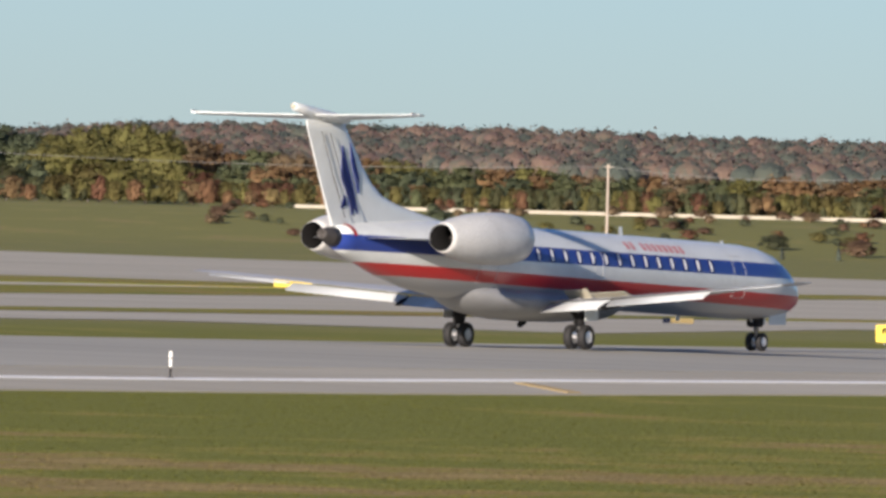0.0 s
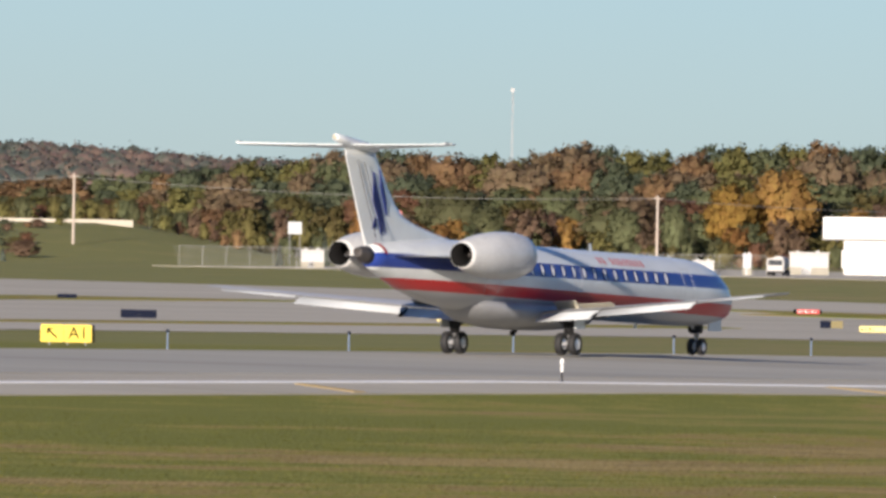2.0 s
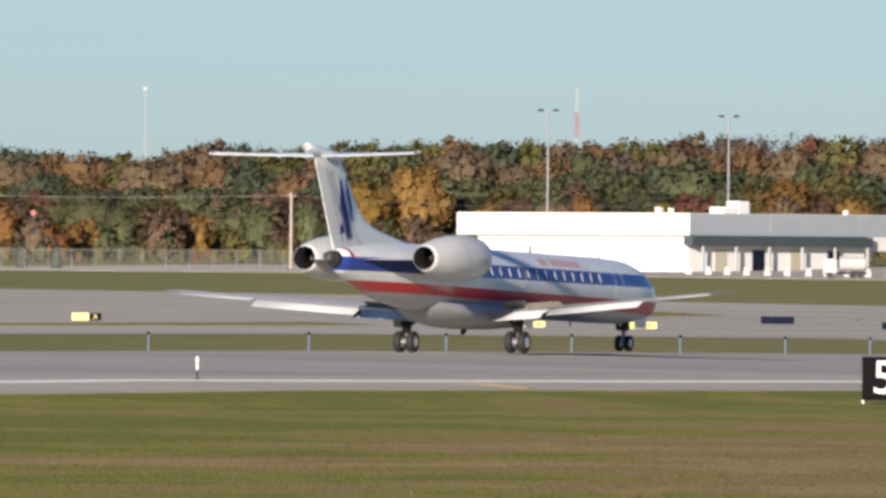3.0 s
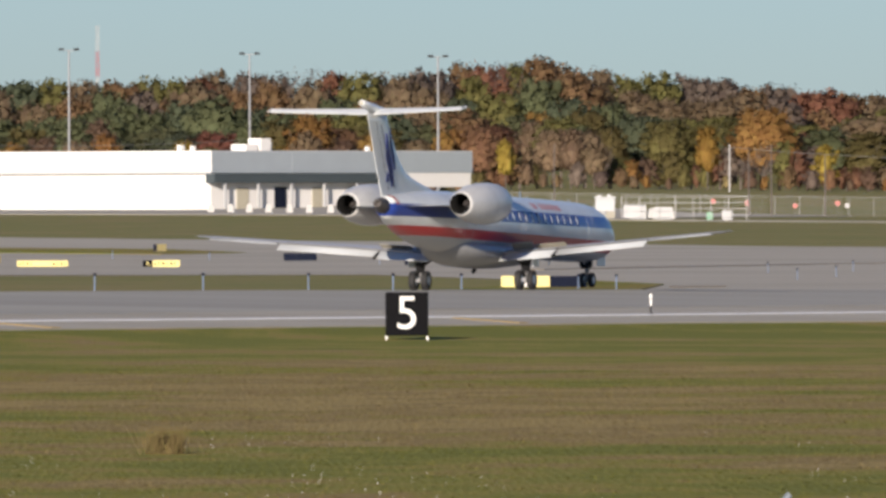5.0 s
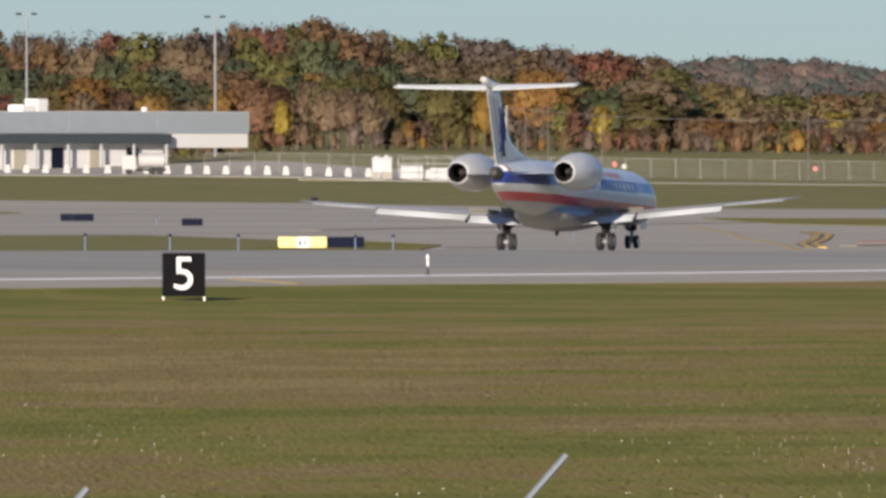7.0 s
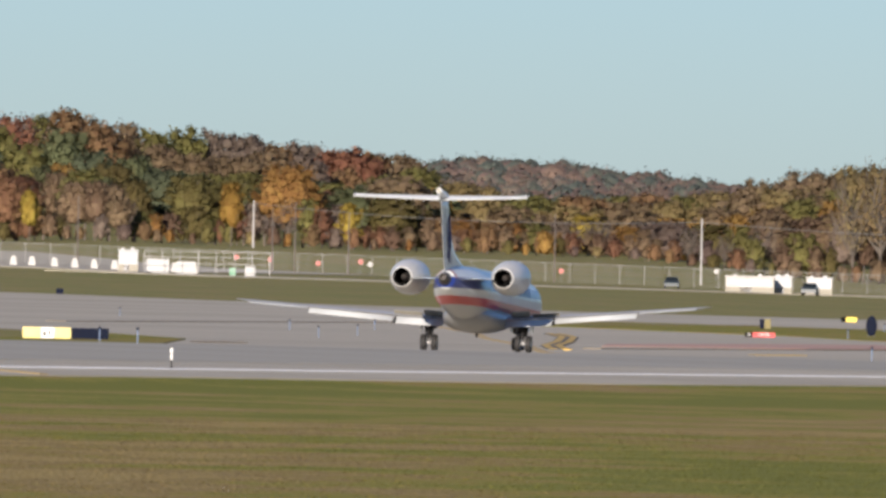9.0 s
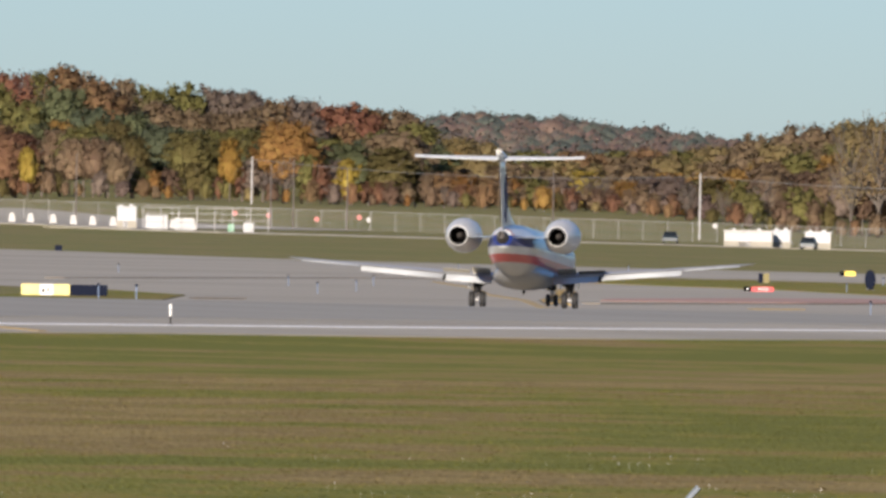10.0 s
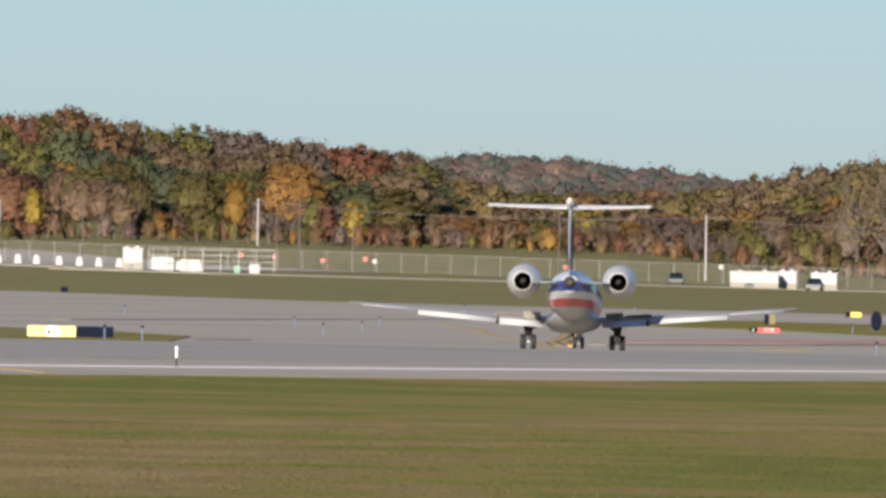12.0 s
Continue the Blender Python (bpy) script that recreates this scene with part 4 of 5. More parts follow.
for p in spots[1:]:
    copy_thing(first, pose(*p, ground_z(*p)))


def lamp_mast(h):
    root = tagged(new("lamp_mast"), "tall grey lighting mast with two lamp heads", "street lamp", "lighting masts")
    bm = bmesh.new()
    tube(bm, (0, 0, -1), (0, 0, h), 0.22, 0.13, n=10)
    part("mast", bm, STEEL, root)
    bm = bmesh.new()
    tube(bm, (-1.0, 0, h), (1.0, 0, h), 0.06, n=6)
    part("crossarm", bm, STEEL, root)
    for x in (-1.1, 1.1):
        bm = bmesh.new()
        box(bm, x - 0.42, x + 0.42, -0.3, 0.3, h, h + 0.3, 0.06)
        part("lamp_head", bm, DARK, root, "dark lamp head")
    return root


for u, e in ((2310.8, 279.3), (2630.4, 270.9), (2963.8, 265.1)):
    x, y = polar((u - 2000) * 0.0023278, 2010)
    stand(lamp_mast(EYE_Z + (e - 10) * 2010 / 24614 - ground_z(x, y)), x, y)


def radio_mast(h, banded):
    root = tagged(new("radio_mast"), "thin red and white radio mast above the trees" if banded else "thin pale radio mast above the trees", "mast")
    n = 7
    for i in range(n):
        bm = bmesh.new()
        z0, z1 = h * i / n, h * (i + 1) / n
        for a in range(3):
            w = 0.3 if banded else 0.14
            c, s_ = w * math.cos(a * 2.094), w * math.sin(a * 2.094)
            tube(bm, (c, s_, z0), (c, s_, z1), 0.05 if banded else 0.03, n=5)
            c2, s2 = w * math.cos((a + 1) * 2.094), w * math.sin((a + 1) * 2.094)
            for k in range(4):
                za, zb = z0 + (z1 - z0) * k / 4, z0 + (z1 - z0) * (k + 1) / 4
                tube(bm, (c, s_, za), (c2, s2, zb), 0.025, n=4)
        part("section", bm, SIGN_RED if banded and i % 2 else HUT_WHITE if banded else PALE_STEEL, root)
    if not banded:
        bm = bmesh.new()
        box(bm, -0.3, 0.3, -0.2, 0.2, h - 0.6, h)
        part("antenna", bm, PALE_STEEL, root)
    return root


for u, e, b in ((2360.7, 322.8, True), (1597.1, 317, False)):
    x, y = polar((u - 2000) * 0.0023278, 2330)
    stand(radio_mast(EYE_Z + (e - 10) * 2330 / 24614 - ground_z(x, y), b), x, y)


def utility_pole(h, m):
    root = tagged(new("utility_pole"), "tall weathered utility pole" if m is WOOD else "slim white-grey utility pole", "utility pole")
    bm = bmesh.new()
    k = 1.0 if m is WOOD else 0.62
    tube(bm, (0, 0, -1), (0, 0, h), 0.22 * k, 0.16 * k, n=10)
    part("pole", bm, m, root)
    if m is not WOOD:
        return root
    bm = bmesh.new()
    box(bm, -0.6, 0.6, -0.06, 0.06, h - 0.5, h - 0.35)
    part("crossarm", bm, m, root)
    return root


tops = []
for u, e, r, m in ((289, 158, 1905, WOOD), (824, 153, 1905, WOOD), (1857, 132, 1900, WOOD), (3479, 109, 1960, PALE_STEEL), (4272.5, 92, 1800, PALE_STEEL)):
    x, y = polar((u - 2000) * 0.0023278, r)
    h = EYE_Z + (e - 10) * r / 24614 - ground_z(x, y)
    stand(utility_pole(h, m), x, y)
    tops.append(Vector((x, y, ground_z(x, y) + h - 0.4)))
for u, e in ((3169, 110), (3513, 96), (3553, 108), (3648, 92), (4013, 96)):
    x, y = polar((u - 2000) * 0.0023278, 1705)
    bm = bmesh.new()
    tube(bm, (0, 0, -0.5), (0, 0, EYE_Z + (e - 10) * 1705 / 24614 - ground_z(x, y)), 0.10, 0.06, n=8)
    stand(tagged(part("slim_pole", bm, mat("dark_pole", (0.10, 0.085, 0.075), 0.8)), "slim dark pole beside the far fence", "pole", "slim poles"), x, y)
chain = [Vector((-230, 1870, 15.5))] + tops[:3] + [Vector((polar(1.5, 1990)[0], 1990, 13))]
for a, b in list(zip(chain, chain[1:])) + [(tops[3], tops[4]), (tops[4], Vector((*polar(7.4, 1700), 9.0)))]:
    bm = bmesh.new()
    rings = []
    for k in range(13):
        p = a.lerp(b, k / 12)
        p.z -= 1.1 * 4 * (k / 12) * (1 - k / 12)
        rings.append([(p.x, p.y + 0.03 * math.cos(i * 1.2566), p.z + 0.03 * math.sin(i * 1.2566)) for i in range(5)])
    loft(bm, rings)
    tagged(part("power_line", bm, WEATHERED), "thin overhead power line sagging between poles", "cable")

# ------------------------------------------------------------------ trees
# leaf colours all lifted, greens greyed too: distance haze put into the colour
HAZED_LEAVES = {"green": (0.130, 0.138, 0.070), "olive": (0.162, 0.142, 0.055), "yellow": (0.31, 0.21, 0.05), "orange": (0.265, 0.140, 0.052), "rust": (0.215, 0.122, 0.072), "red": (0.215, 0.088, 0.066), "brown": (0.190, 0.130, 0.086), "dark": (0.106, 0.120, 0.072), "mauve": (0.180, 0.136, 0.114), "straw": (0.225, 0.162, 0.083), "spruce": (0.09, 0.105, 0.083)}


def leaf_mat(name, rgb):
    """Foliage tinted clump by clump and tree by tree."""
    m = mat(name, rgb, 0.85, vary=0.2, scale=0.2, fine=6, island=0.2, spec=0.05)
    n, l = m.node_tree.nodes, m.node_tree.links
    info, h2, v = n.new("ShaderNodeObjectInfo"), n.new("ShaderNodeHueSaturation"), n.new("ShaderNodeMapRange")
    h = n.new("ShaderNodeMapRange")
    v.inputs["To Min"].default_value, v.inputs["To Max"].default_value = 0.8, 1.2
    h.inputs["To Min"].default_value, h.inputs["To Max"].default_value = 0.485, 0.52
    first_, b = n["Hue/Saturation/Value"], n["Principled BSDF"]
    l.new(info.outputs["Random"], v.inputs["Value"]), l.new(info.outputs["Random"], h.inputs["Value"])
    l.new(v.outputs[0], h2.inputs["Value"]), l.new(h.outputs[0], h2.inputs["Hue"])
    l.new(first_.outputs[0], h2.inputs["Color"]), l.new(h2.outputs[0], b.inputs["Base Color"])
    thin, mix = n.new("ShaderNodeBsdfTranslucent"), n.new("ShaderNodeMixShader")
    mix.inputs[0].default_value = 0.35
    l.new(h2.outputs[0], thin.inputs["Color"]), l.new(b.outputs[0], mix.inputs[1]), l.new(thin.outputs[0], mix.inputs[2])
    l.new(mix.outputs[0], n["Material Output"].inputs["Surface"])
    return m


LEAF = {k: leaf_mat(k + "_leaves", c) for k, c in HAZED_LEAVES.items()}
BARK = mat("bark", (0.10, 0.085, 0.07), 0.9, vary=0.2, scale=1)


def leaf_cloud(rng, lobes, per_lobe, size, heart=None, reach=1.55):
    """Many small leaf clumps filling overlapping lobes: corners (n, 3, 3) and the crown's outward direction at each (n, 3)."""
    out, away = [], []
    if heart is None:
        heart = np.mean([c for c, r in lobes], axis=0)
    for c, r in lobes:
        d = rng.normal(size=(per_lobe, 3))
        d /= np.linalg.norm(d, axis=1)[:, None]
        p = c + d * r * rng.uniform(0.7, reach, (per_lobe, 1))
        w = p - heart
        w /= np.linalg.norm(w, axis=1)[:, None] + 1e-6
        w = 0.10 * d + 0.6 * w + rng.normal(scale=0.25, size=d.shape) + np.array([0, 0, 0.4])
        w /= np.linalg.norm(w, axis=1)[:, None]
        nrm = w + rng.normal(scale=0.5, size=d.shape)
        nrm /= np.linalg.norm(nrm, axis=1)[:, None]
        a = np.cross(nrm, rng.normal(size=d.shape))
        a /= np.linalg.norm(a, axis=1)[:, None]
        b = np.cross(nrm, a)
        s = size * rng.uniform(0.6, 1.35, (per_lobe, 1))
        tri = np.stack([p - a * s - b * s * 0.5, p + a * s - b * s * 0.5, p + b * s * 1.1], 1)
        back = np.einsum("ij,ij->i", np.cross(tri[:, 1] - tri[:, 0], tri[:, 2] - tri[:, 0]), w) < 0
        tri[back] = tri[back][:, ::-1]
        out.append(tri), away.append(w)
    return np.concatenate(out), np.concatenate(away)


def inner_mass(lobes, k, heart=None, fine=1):
    """Leafy inside of a crown: coarse facets that take the same soft light."""
    bm = bmesh.new()
    bmesh.ops.create_icosphere(bm, subdivisions=fine, radius=1.0)
    for v in bm.verts:
        v.co *= 1.0 + 0.35 * noise.noise(v.co * 2.3)
    unit = np.array([[v.co[:] for v in f.verts] for f in bm.faces])
    bm.free()
    if heart is None:
        heart = np.mean([c for c, r in lobes], axis=0)
    out, away = [], []
    for c, r in lobes:
        tri = c + unit * (r * k)
        w = unit.mean(axis=1)
        w = w / np.linalg.norm(w, axis=1)[:, None]
        g = tri.mean(axis=1) - heart
        g /= np.linalg.norm(g, axis=1)[:, None] + 1e-6
        w = 0.10 * w + 0.6 * g + np.array([0, 0, 0.4])
        out.append(tri), away.append(w / np.linalg.norm(w, axis=1)[:, None])
    return np.concatenate(out), np.concatenate(away)


def foliage_mesh(name, tris, away):
    """Mesh of loose leaf clumps that take the light as one soft crown."""
    me = bpy.data.meshes.new(name)
    n = len(tris)
    me.vertices.add(3 * n), me.loops.add(3 * n), me.polygons.add(n)
    me.vertices.foreach_set("co", tris.reshape(-1).astype(np.float32))
    me.loops.foreach_set("vertex_index", np.arange(3 * n, dtype=np.int32))
    me.polygons.foreach_set("loop_start", np.arange(0, 3 * n, 3, dtype=np.int32))
    me.update(calc_edges=True)
    at = me.attributes.new("custom_normal", "FLOAT_VECTOR", "POINT")
    at.data.foreach_set("vector", np.repeat(away, 3, axis=0).reshape(-1).astype(np.float32))
    me.update()
    return me


def tree_shape(seed, h, spread, conifer=False, bare=False, shrub=False, small=False):
    rng = np.random.default_rng(seed)
    lobes = []
    if conifer:
        low = 0.1
        for i in range(9):
            f = i / 9
            lobes.append((np.array([*rng.normal(scale=0.1, size=2), h * (0.12 + 0.86 * f)]), np.array([1, 1, 0.9]) * spread * (1.02 - f)))
    else:
        low, n = (0.04, 40) if shrub or small else (0.22, 56)
        for i in range(n):
            up = 1.0 - 1.75 * (i + 0.5) / n
            a, flat = i * 2.4 + rng.uniform(-0.5, 0.5), math.sqrt(1 - up * up)
            out = spread * flat ** 0.8 * (rng.uniform(0.35, 1.25) if small or shrub else rng.uniform(0.6, 1.1))
            mid = (low + 0.93) / 2 * h
            rr = spread * rng.uniform(0.15, 0.27)
            lobes.append((np.array([out * math.cos(a), out * math.sin(a), mid + up * (0.93 - low) / 2 * h * rng.uniform(0.82, 1.0)]), np.array([rr, rr, rr * rng.uniform(0.75, 1.0)])))
    heart = np.array([0, 0, 0.45 * h])
    tris, away = leaf_cloud(rng, lobes, 26 if bare else 44 if shrub else 48 if small else 46, (0.010 if bare else 0.026 if shrub else 0.021 if small else 0.0158) * h, heart)
    if conifer:
        core, core_away = inner_mass(lobes, 0.8, heart)
        tris, away = np.concatenate([tris, core]), np.concatenate([away, core_away])
    elif not bare:
        core, core_away = inner_mass(lobes, 0.74, heart)
        body, body_away = inner_mass([(np.array([0, 0, (low + 0.92) / 2 * h]), np.array([0.5 if small or shrub else 0.76] * 2 + [1.0]) * np.array([spread, spread, (0.86 - low) / 2 * h]))], 1.0, heart, 2)
        tris, away = np.concatenate([tris, core, body]), np.concatenate([away, core_away, body_away])
    crown = foliage_mesh("crown", tris, away)
    bm = bmesh.new()
    tube(bm, (0, 0, -0.8), (0, 0, h * 0.6), h * 0.015, h * 0.006, n=7)
    for i in range(60 if bare else 6):
        z = h * rng.uniform(0.2, 0.6)
        a, ln = rng.uniform(0, 6.28), h * rng.uniform(0.22, 0.40)
        mid = Vector((ln * 0.45 * math.cos(a), ln * 0.45 * math.sin(a), z + ln * 0.5))
        end = Vector((ln * 0.7 * math.cos(a + 0.2), ln * 0.7 * math.sin(a + 0.2), z + ln * 1.0))
        tube(bm, (0, 0, z), mid, h * 0.006, h * 0.004, n=5)
        tube(bm, mid, end, h * 0.004, h * 0.002, n=4)
    trunk = bpy.data.meshes.new("trunk")
    bm.to_mesh(trunk)
    bm.free()
    trunk.materials.append(BARK)
    crown.materials.append(LEAF["green"])
    return trunk, crown, tris, away


SHAPES = [tree_shape(i, 20.0, w) for i, w in enumerate((5.2, 6.2, 4.6, 5.8, 6.8, 5.0))]
SMALL = [tree_shape(90 + i, 20.0, w, small=True, shrub=i == 3) for i, w in enumerate((5.4, 6.2, 4.8, 6.5))]
CONIFER = tree_shape(40, 20.0, 4.6, conifer=True)
SHRUBS = [tree_shape(70 + i, 20.0, 9.0, shrub=True) for i in range(3)]
BARE = [tree_shape(50 + i, 20.0, 5.5, bare=True) for i in range(2)]
TREE_WORDS = {"green": "tall green broadleaf tree in full leaf", "olive": "broadleaf tree turning olive green", "yellow": "autumn tree with bright yellow leaves", "orange": "autumn tree with orange leaves", "rust": "autumn tree with rust-brown leaves", "red": "autumn tree with deep red leaves", "brown": "thin brown autumn tree losing its leaves", "mauve": "grey-brown tree with few leaves", "straw": "tall tree with thin straw-yellow leaves", "dark": "dark green tree at the wood's edge"}


def tree(shape, colour, x, y, h, turn, wide=1.0, word=None, sink=0.0):
    root = tagged(new("tree"), word or TREE_WORDS[colour], "tree")
    for nm, me in zip(("trunk", "crown"), shape[:2]):
        ob = new(nm, me)
        ob.parent = root
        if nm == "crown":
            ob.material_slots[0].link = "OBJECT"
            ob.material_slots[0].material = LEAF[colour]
    k = h / 20.0
    root.matrix_basis = pose(x, y, ground_z(x, y) - sink, 0, 0, turn)
    root.scale = (k * wide, k * wide, k)
    return root


SKY_U = [-1400, -900, -700, -584, -480, -380, -200, 0, 300, 500, 700, 900, 1050, 1290, 1440, 1560, 1695, 1945, 2195, 2400, 2555, 2775, 2895, 3000, 3105, 3180, 3250, 3399, 3549, 3612, 3762, 3800, 3900, 4000, 4100, 4200, 4320, 4400, 4480, 4589, 4650, 4800, 6000]
SKY_E = [205, 200, 196, 216, 200, 172, 160, 150, 142, 140, 142, 152, 172, 205, 212, 205, 220, 222, 237, 239, 246, 247, 246, 259, 275, 260, 240, 231, 221, 211, 191, 165, 140, 128, 130, 140, 150, 175, 185, 205, 180, 175, 170]
rng = random.Random(7)
WOODS = (  # distance, top as a share of the skyline, spacing, leaf colours from west to east
    (2082, 0.26, 0.58, 27, ("olive green olive rust green olive dark", "olive green brown orange olive green", "brown mauve orange olive brown rust yellow mauve", "mauve brown rust mauve brown", "brown straw mauve olive brown")),
    (2122, 0.52, 0.72, 44, ("green olive dark rust olive green dark", "green olive dark rust green brown", "olive green dark olive rust green brown", "rust brown mauve olive orange", "straw brown olive straw")),
    (2165, 0.66, 0.84, 54, ("green dark olive rust green", "green dark olive rust green brown", "green dark olive green brown dark orange", "olive orange yellow brown green orange", "brown straw olive rust orange")),
    (2215, 0.81, 0.97, 56, ("olive green rust dark brown", "green olive brown dark rust", "mauve rust green brown mauve olive", "olive straw orange brown", "straw brown straw olive")),
    (2270, 0.98, 1.065, 42, ("olive green rust brown", "green olive dark brown rust olive", "mauve rust brown mauve olive red", "straw olive rust brown", "straw brown olive")))
back_rows = []
for row, (r0, f0, f1, step_, zones) in enumerate(WOODS):
    u = -950.0 + 20 * row
    while u < 4900:
        r = r0 + rng.uniform(-18, 18)
        x, y = polar((u - 2000) * 0.0023278, r)
        top = EYE_Z + (float(np.interp(u, SKY_U, SKY_E)) * rng.uniform(f0, f1) - 10) * r / 24614
        h = max(4.0, top - ground_z(x, y))
        hues = zones[0 if u < 1000 else 1 if u < 2300 else 2 if u < 3720 else 3 if u < 4250 else 4].split()
        drift = noise.noise(Vector((u / 150.0, row * 3.7, 0))) * 1.1 + 0.5 + rng.uniform(-0.22, 0.22)
        c = hues[int(drift * len(hues)) % len(hues)]
        if -720 < u < -470:
            c = "olive"
        elif u <= -720:
            c = rng.choice(("dark", "green"))
        shape = rng.choice(BARE if c in ("mauve", "straw") and rng.random() < 0.3 else SMALL if h < 9 else SHAPES)
        turn, wide = rng.uniform(0, 360), max(0.6, min(1.5, 14.5 / h)) * rng.uniform(0.85, 1.25) * (0.62 if row == 0 else 1)
        if row < 2:
            tree(shape, c, x, y, h, turn, wide)
        else:
            m = np.array(pose(0, 0, 0, 0, 0, turn))[:3, :3].T
            k = np.array([wide, wide, 1.0]) * h / 20.0
            back_rows.append((c, (shape[2] * k) @ m + np.array([x, y, ground_z(x, y)]), shape[3] @ m))
        u += step_ * rng.uniform(0.7, 1.35)
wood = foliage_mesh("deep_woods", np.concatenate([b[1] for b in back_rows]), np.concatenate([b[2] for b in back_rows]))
for c in HAZED_LEAVES:
    wood.materials.append(leaf_mat(c + "_canopy", HAZED_LEAVES[c]))
wood.polygons.foreach_set("material_index", np.concatenate([np.full(len(b[1]), list(HAZED_LEAVES).index(b[0]), dtype=np.int32) for b in back_rows]))
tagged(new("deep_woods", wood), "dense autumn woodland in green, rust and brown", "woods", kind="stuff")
u = -950.0
while u < 4900:
    x, y = polar((u - 2000) * 0.0023278, 2056 + rng.uniform(-8, 8))
    c = rng.choice("olive green olive rust straw".split() if u < 2300 else "mauve brown rust olive straw brown orange".split())
    shrub_ = tree(rng.choice(SHRUBS), c, x, y, rng.uniform(1.8, 4.2), rng.uniform(0, 360), rng.uniform(0.6, 1.0), "low " + c + " shrub at the wood's edge")
    shrub_.name = "shrub"
    u += 34 * rng.uniform(0.6, 1.3)
for u, e in ((4589, 222), (4540, 190)):
    x, y = polar((u - 2000) * 0.0023278, 2062)
    tree(BARE[u % 2], "straw", x, y, EYE_Z + (e - 10) * 2062 / 24614 - ground_z(x, y), u, 0.85, "tall pale tree with bare branches and few leaves")
for u, e, c, r, wide in ((3083, 126, "yellow", 2052, 0.7), (3440, 150, "yellow", 2052, 0.7), (2568, 145, "red", 2100, 1.3), (2738, 176, "orange", 2100, 1.1), (3538, 183, "orange", 2100, 1.1), (2080, 193, "orange", 2100, 1.0), (1990, 160, "yellow", 2095, 0.9), (3240, 120, "brown", 2070, 1.0), (3210, 150, "green", 2100, 0.9), (3270, 150, "olive", 2105, 0.9)):
    x, y = polar((u - 2000) * 0.0023278, r)
    tree(SHAPES[u % 6], c, x, y, EYE_Z + (e - 10) * r / 24614 - ground_z(x, y), 31 * u, wide)
for u, h in ((1323, 5.0), (1382, 4.6), (1190, 3.4), (1270, 4.6), (1443, 4.4), (600, 2.2), (505, 2.0), (700, 2.2), (300, 2.6)):
    x, y = polar((u - 2000) * 0.0023278, 1830)
    tree(CONIFER, "spruce", x, y, h, 30 * u, word="small dark spruce on the grass bank")

for i in range(84):
    u, r = rng.uniform(-420, 800), 1846 + 150 * rng.random() ** 0.7
    x, y = polar((u - 2000) * 0.0023278, r)
    c = rng.choice(("olive", "dark", "brown", "brown", "rust"))
    bush = tree(rng.choice(SHRUBS), c, x, y, rng.uniform(0.8, 1.7) * (1.6 if i % 9 == 0 else 1.0), rng.uniform(0, 360), rng.uniform(1.4, 2.2), "scrubby " + c + " bush on the grass bank")
    bush.name = "bush"

# far wooded ridge
rr = np.random.default_rng(11)
quads, aways = [], []
for i in range(8800):
    th, r = rr.uniform(-9.2, 9.2), 2420 + 1060 * rr.uniform(0, 1) ** 0.8
    if -1.2 < th < 3.6 and rr.random() < 0.75:
        continue
    x, y = polar(th, r)
    h = rr.uniform(11, 13) + 2.6 * noise.noise(Vector((x / 30, y / 30, 0)))
    c = np.array([x, y, ground_z(x, y) + h * 0.62])
    lobes = [(c, np.array([2.7, 2.7, 2.8]) * rr.uniform(0.75, 1.2))]
    t_, w_ = leaf_cloud(rr, lobes, 44, 0.36, c - np.array([0, 0, 2.0]), 1.3)
    t2, w2 = inner_mass(lobes, 0.95, c - np.array([0, 0, 2.0]), 2)
    quads += [t_, t2]
    aways += [w_, w2]
me = foliage_mesh("wooded_ridge", np.concatenate(quads), np.concatenate(aways))


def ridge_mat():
    m = mat("hazed_autumn_woods", (0.115, 0.099, 0.049), 0.85, vary=0.2, scale=0.1)
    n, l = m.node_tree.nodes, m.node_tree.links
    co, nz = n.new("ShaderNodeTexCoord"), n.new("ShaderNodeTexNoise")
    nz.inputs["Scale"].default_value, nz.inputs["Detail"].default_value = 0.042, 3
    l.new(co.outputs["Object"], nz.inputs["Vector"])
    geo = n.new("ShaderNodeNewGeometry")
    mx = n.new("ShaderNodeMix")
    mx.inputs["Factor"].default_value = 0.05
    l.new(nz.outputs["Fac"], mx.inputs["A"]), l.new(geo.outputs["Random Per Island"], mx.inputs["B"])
    # ramp colours paled and greyed: the ridge's distance haze is in the colour
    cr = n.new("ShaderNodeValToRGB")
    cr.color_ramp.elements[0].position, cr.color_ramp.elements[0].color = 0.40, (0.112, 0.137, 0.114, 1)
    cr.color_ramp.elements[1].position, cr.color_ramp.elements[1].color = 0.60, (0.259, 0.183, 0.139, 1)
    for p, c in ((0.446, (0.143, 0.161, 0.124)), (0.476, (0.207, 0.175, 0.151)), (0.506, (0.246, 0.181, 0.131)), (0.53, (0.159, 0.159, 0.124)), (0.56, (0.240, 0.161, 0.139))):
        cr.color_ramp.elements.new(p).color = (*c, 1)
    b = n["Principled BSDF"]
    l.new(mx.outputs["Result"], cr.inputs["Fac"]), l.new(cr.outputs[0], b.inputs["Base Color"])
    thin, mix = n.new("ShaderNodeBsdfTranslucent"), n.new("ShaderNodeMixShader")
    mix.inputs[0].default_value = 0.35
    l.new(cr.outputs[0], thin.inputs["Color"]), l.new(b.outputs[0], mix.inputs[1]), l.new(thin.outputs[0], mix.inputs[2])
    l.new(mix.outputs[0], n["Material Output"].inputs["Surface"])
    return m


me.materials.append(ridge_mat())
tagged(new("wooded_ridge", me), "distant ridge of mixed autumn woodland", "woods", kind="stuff")

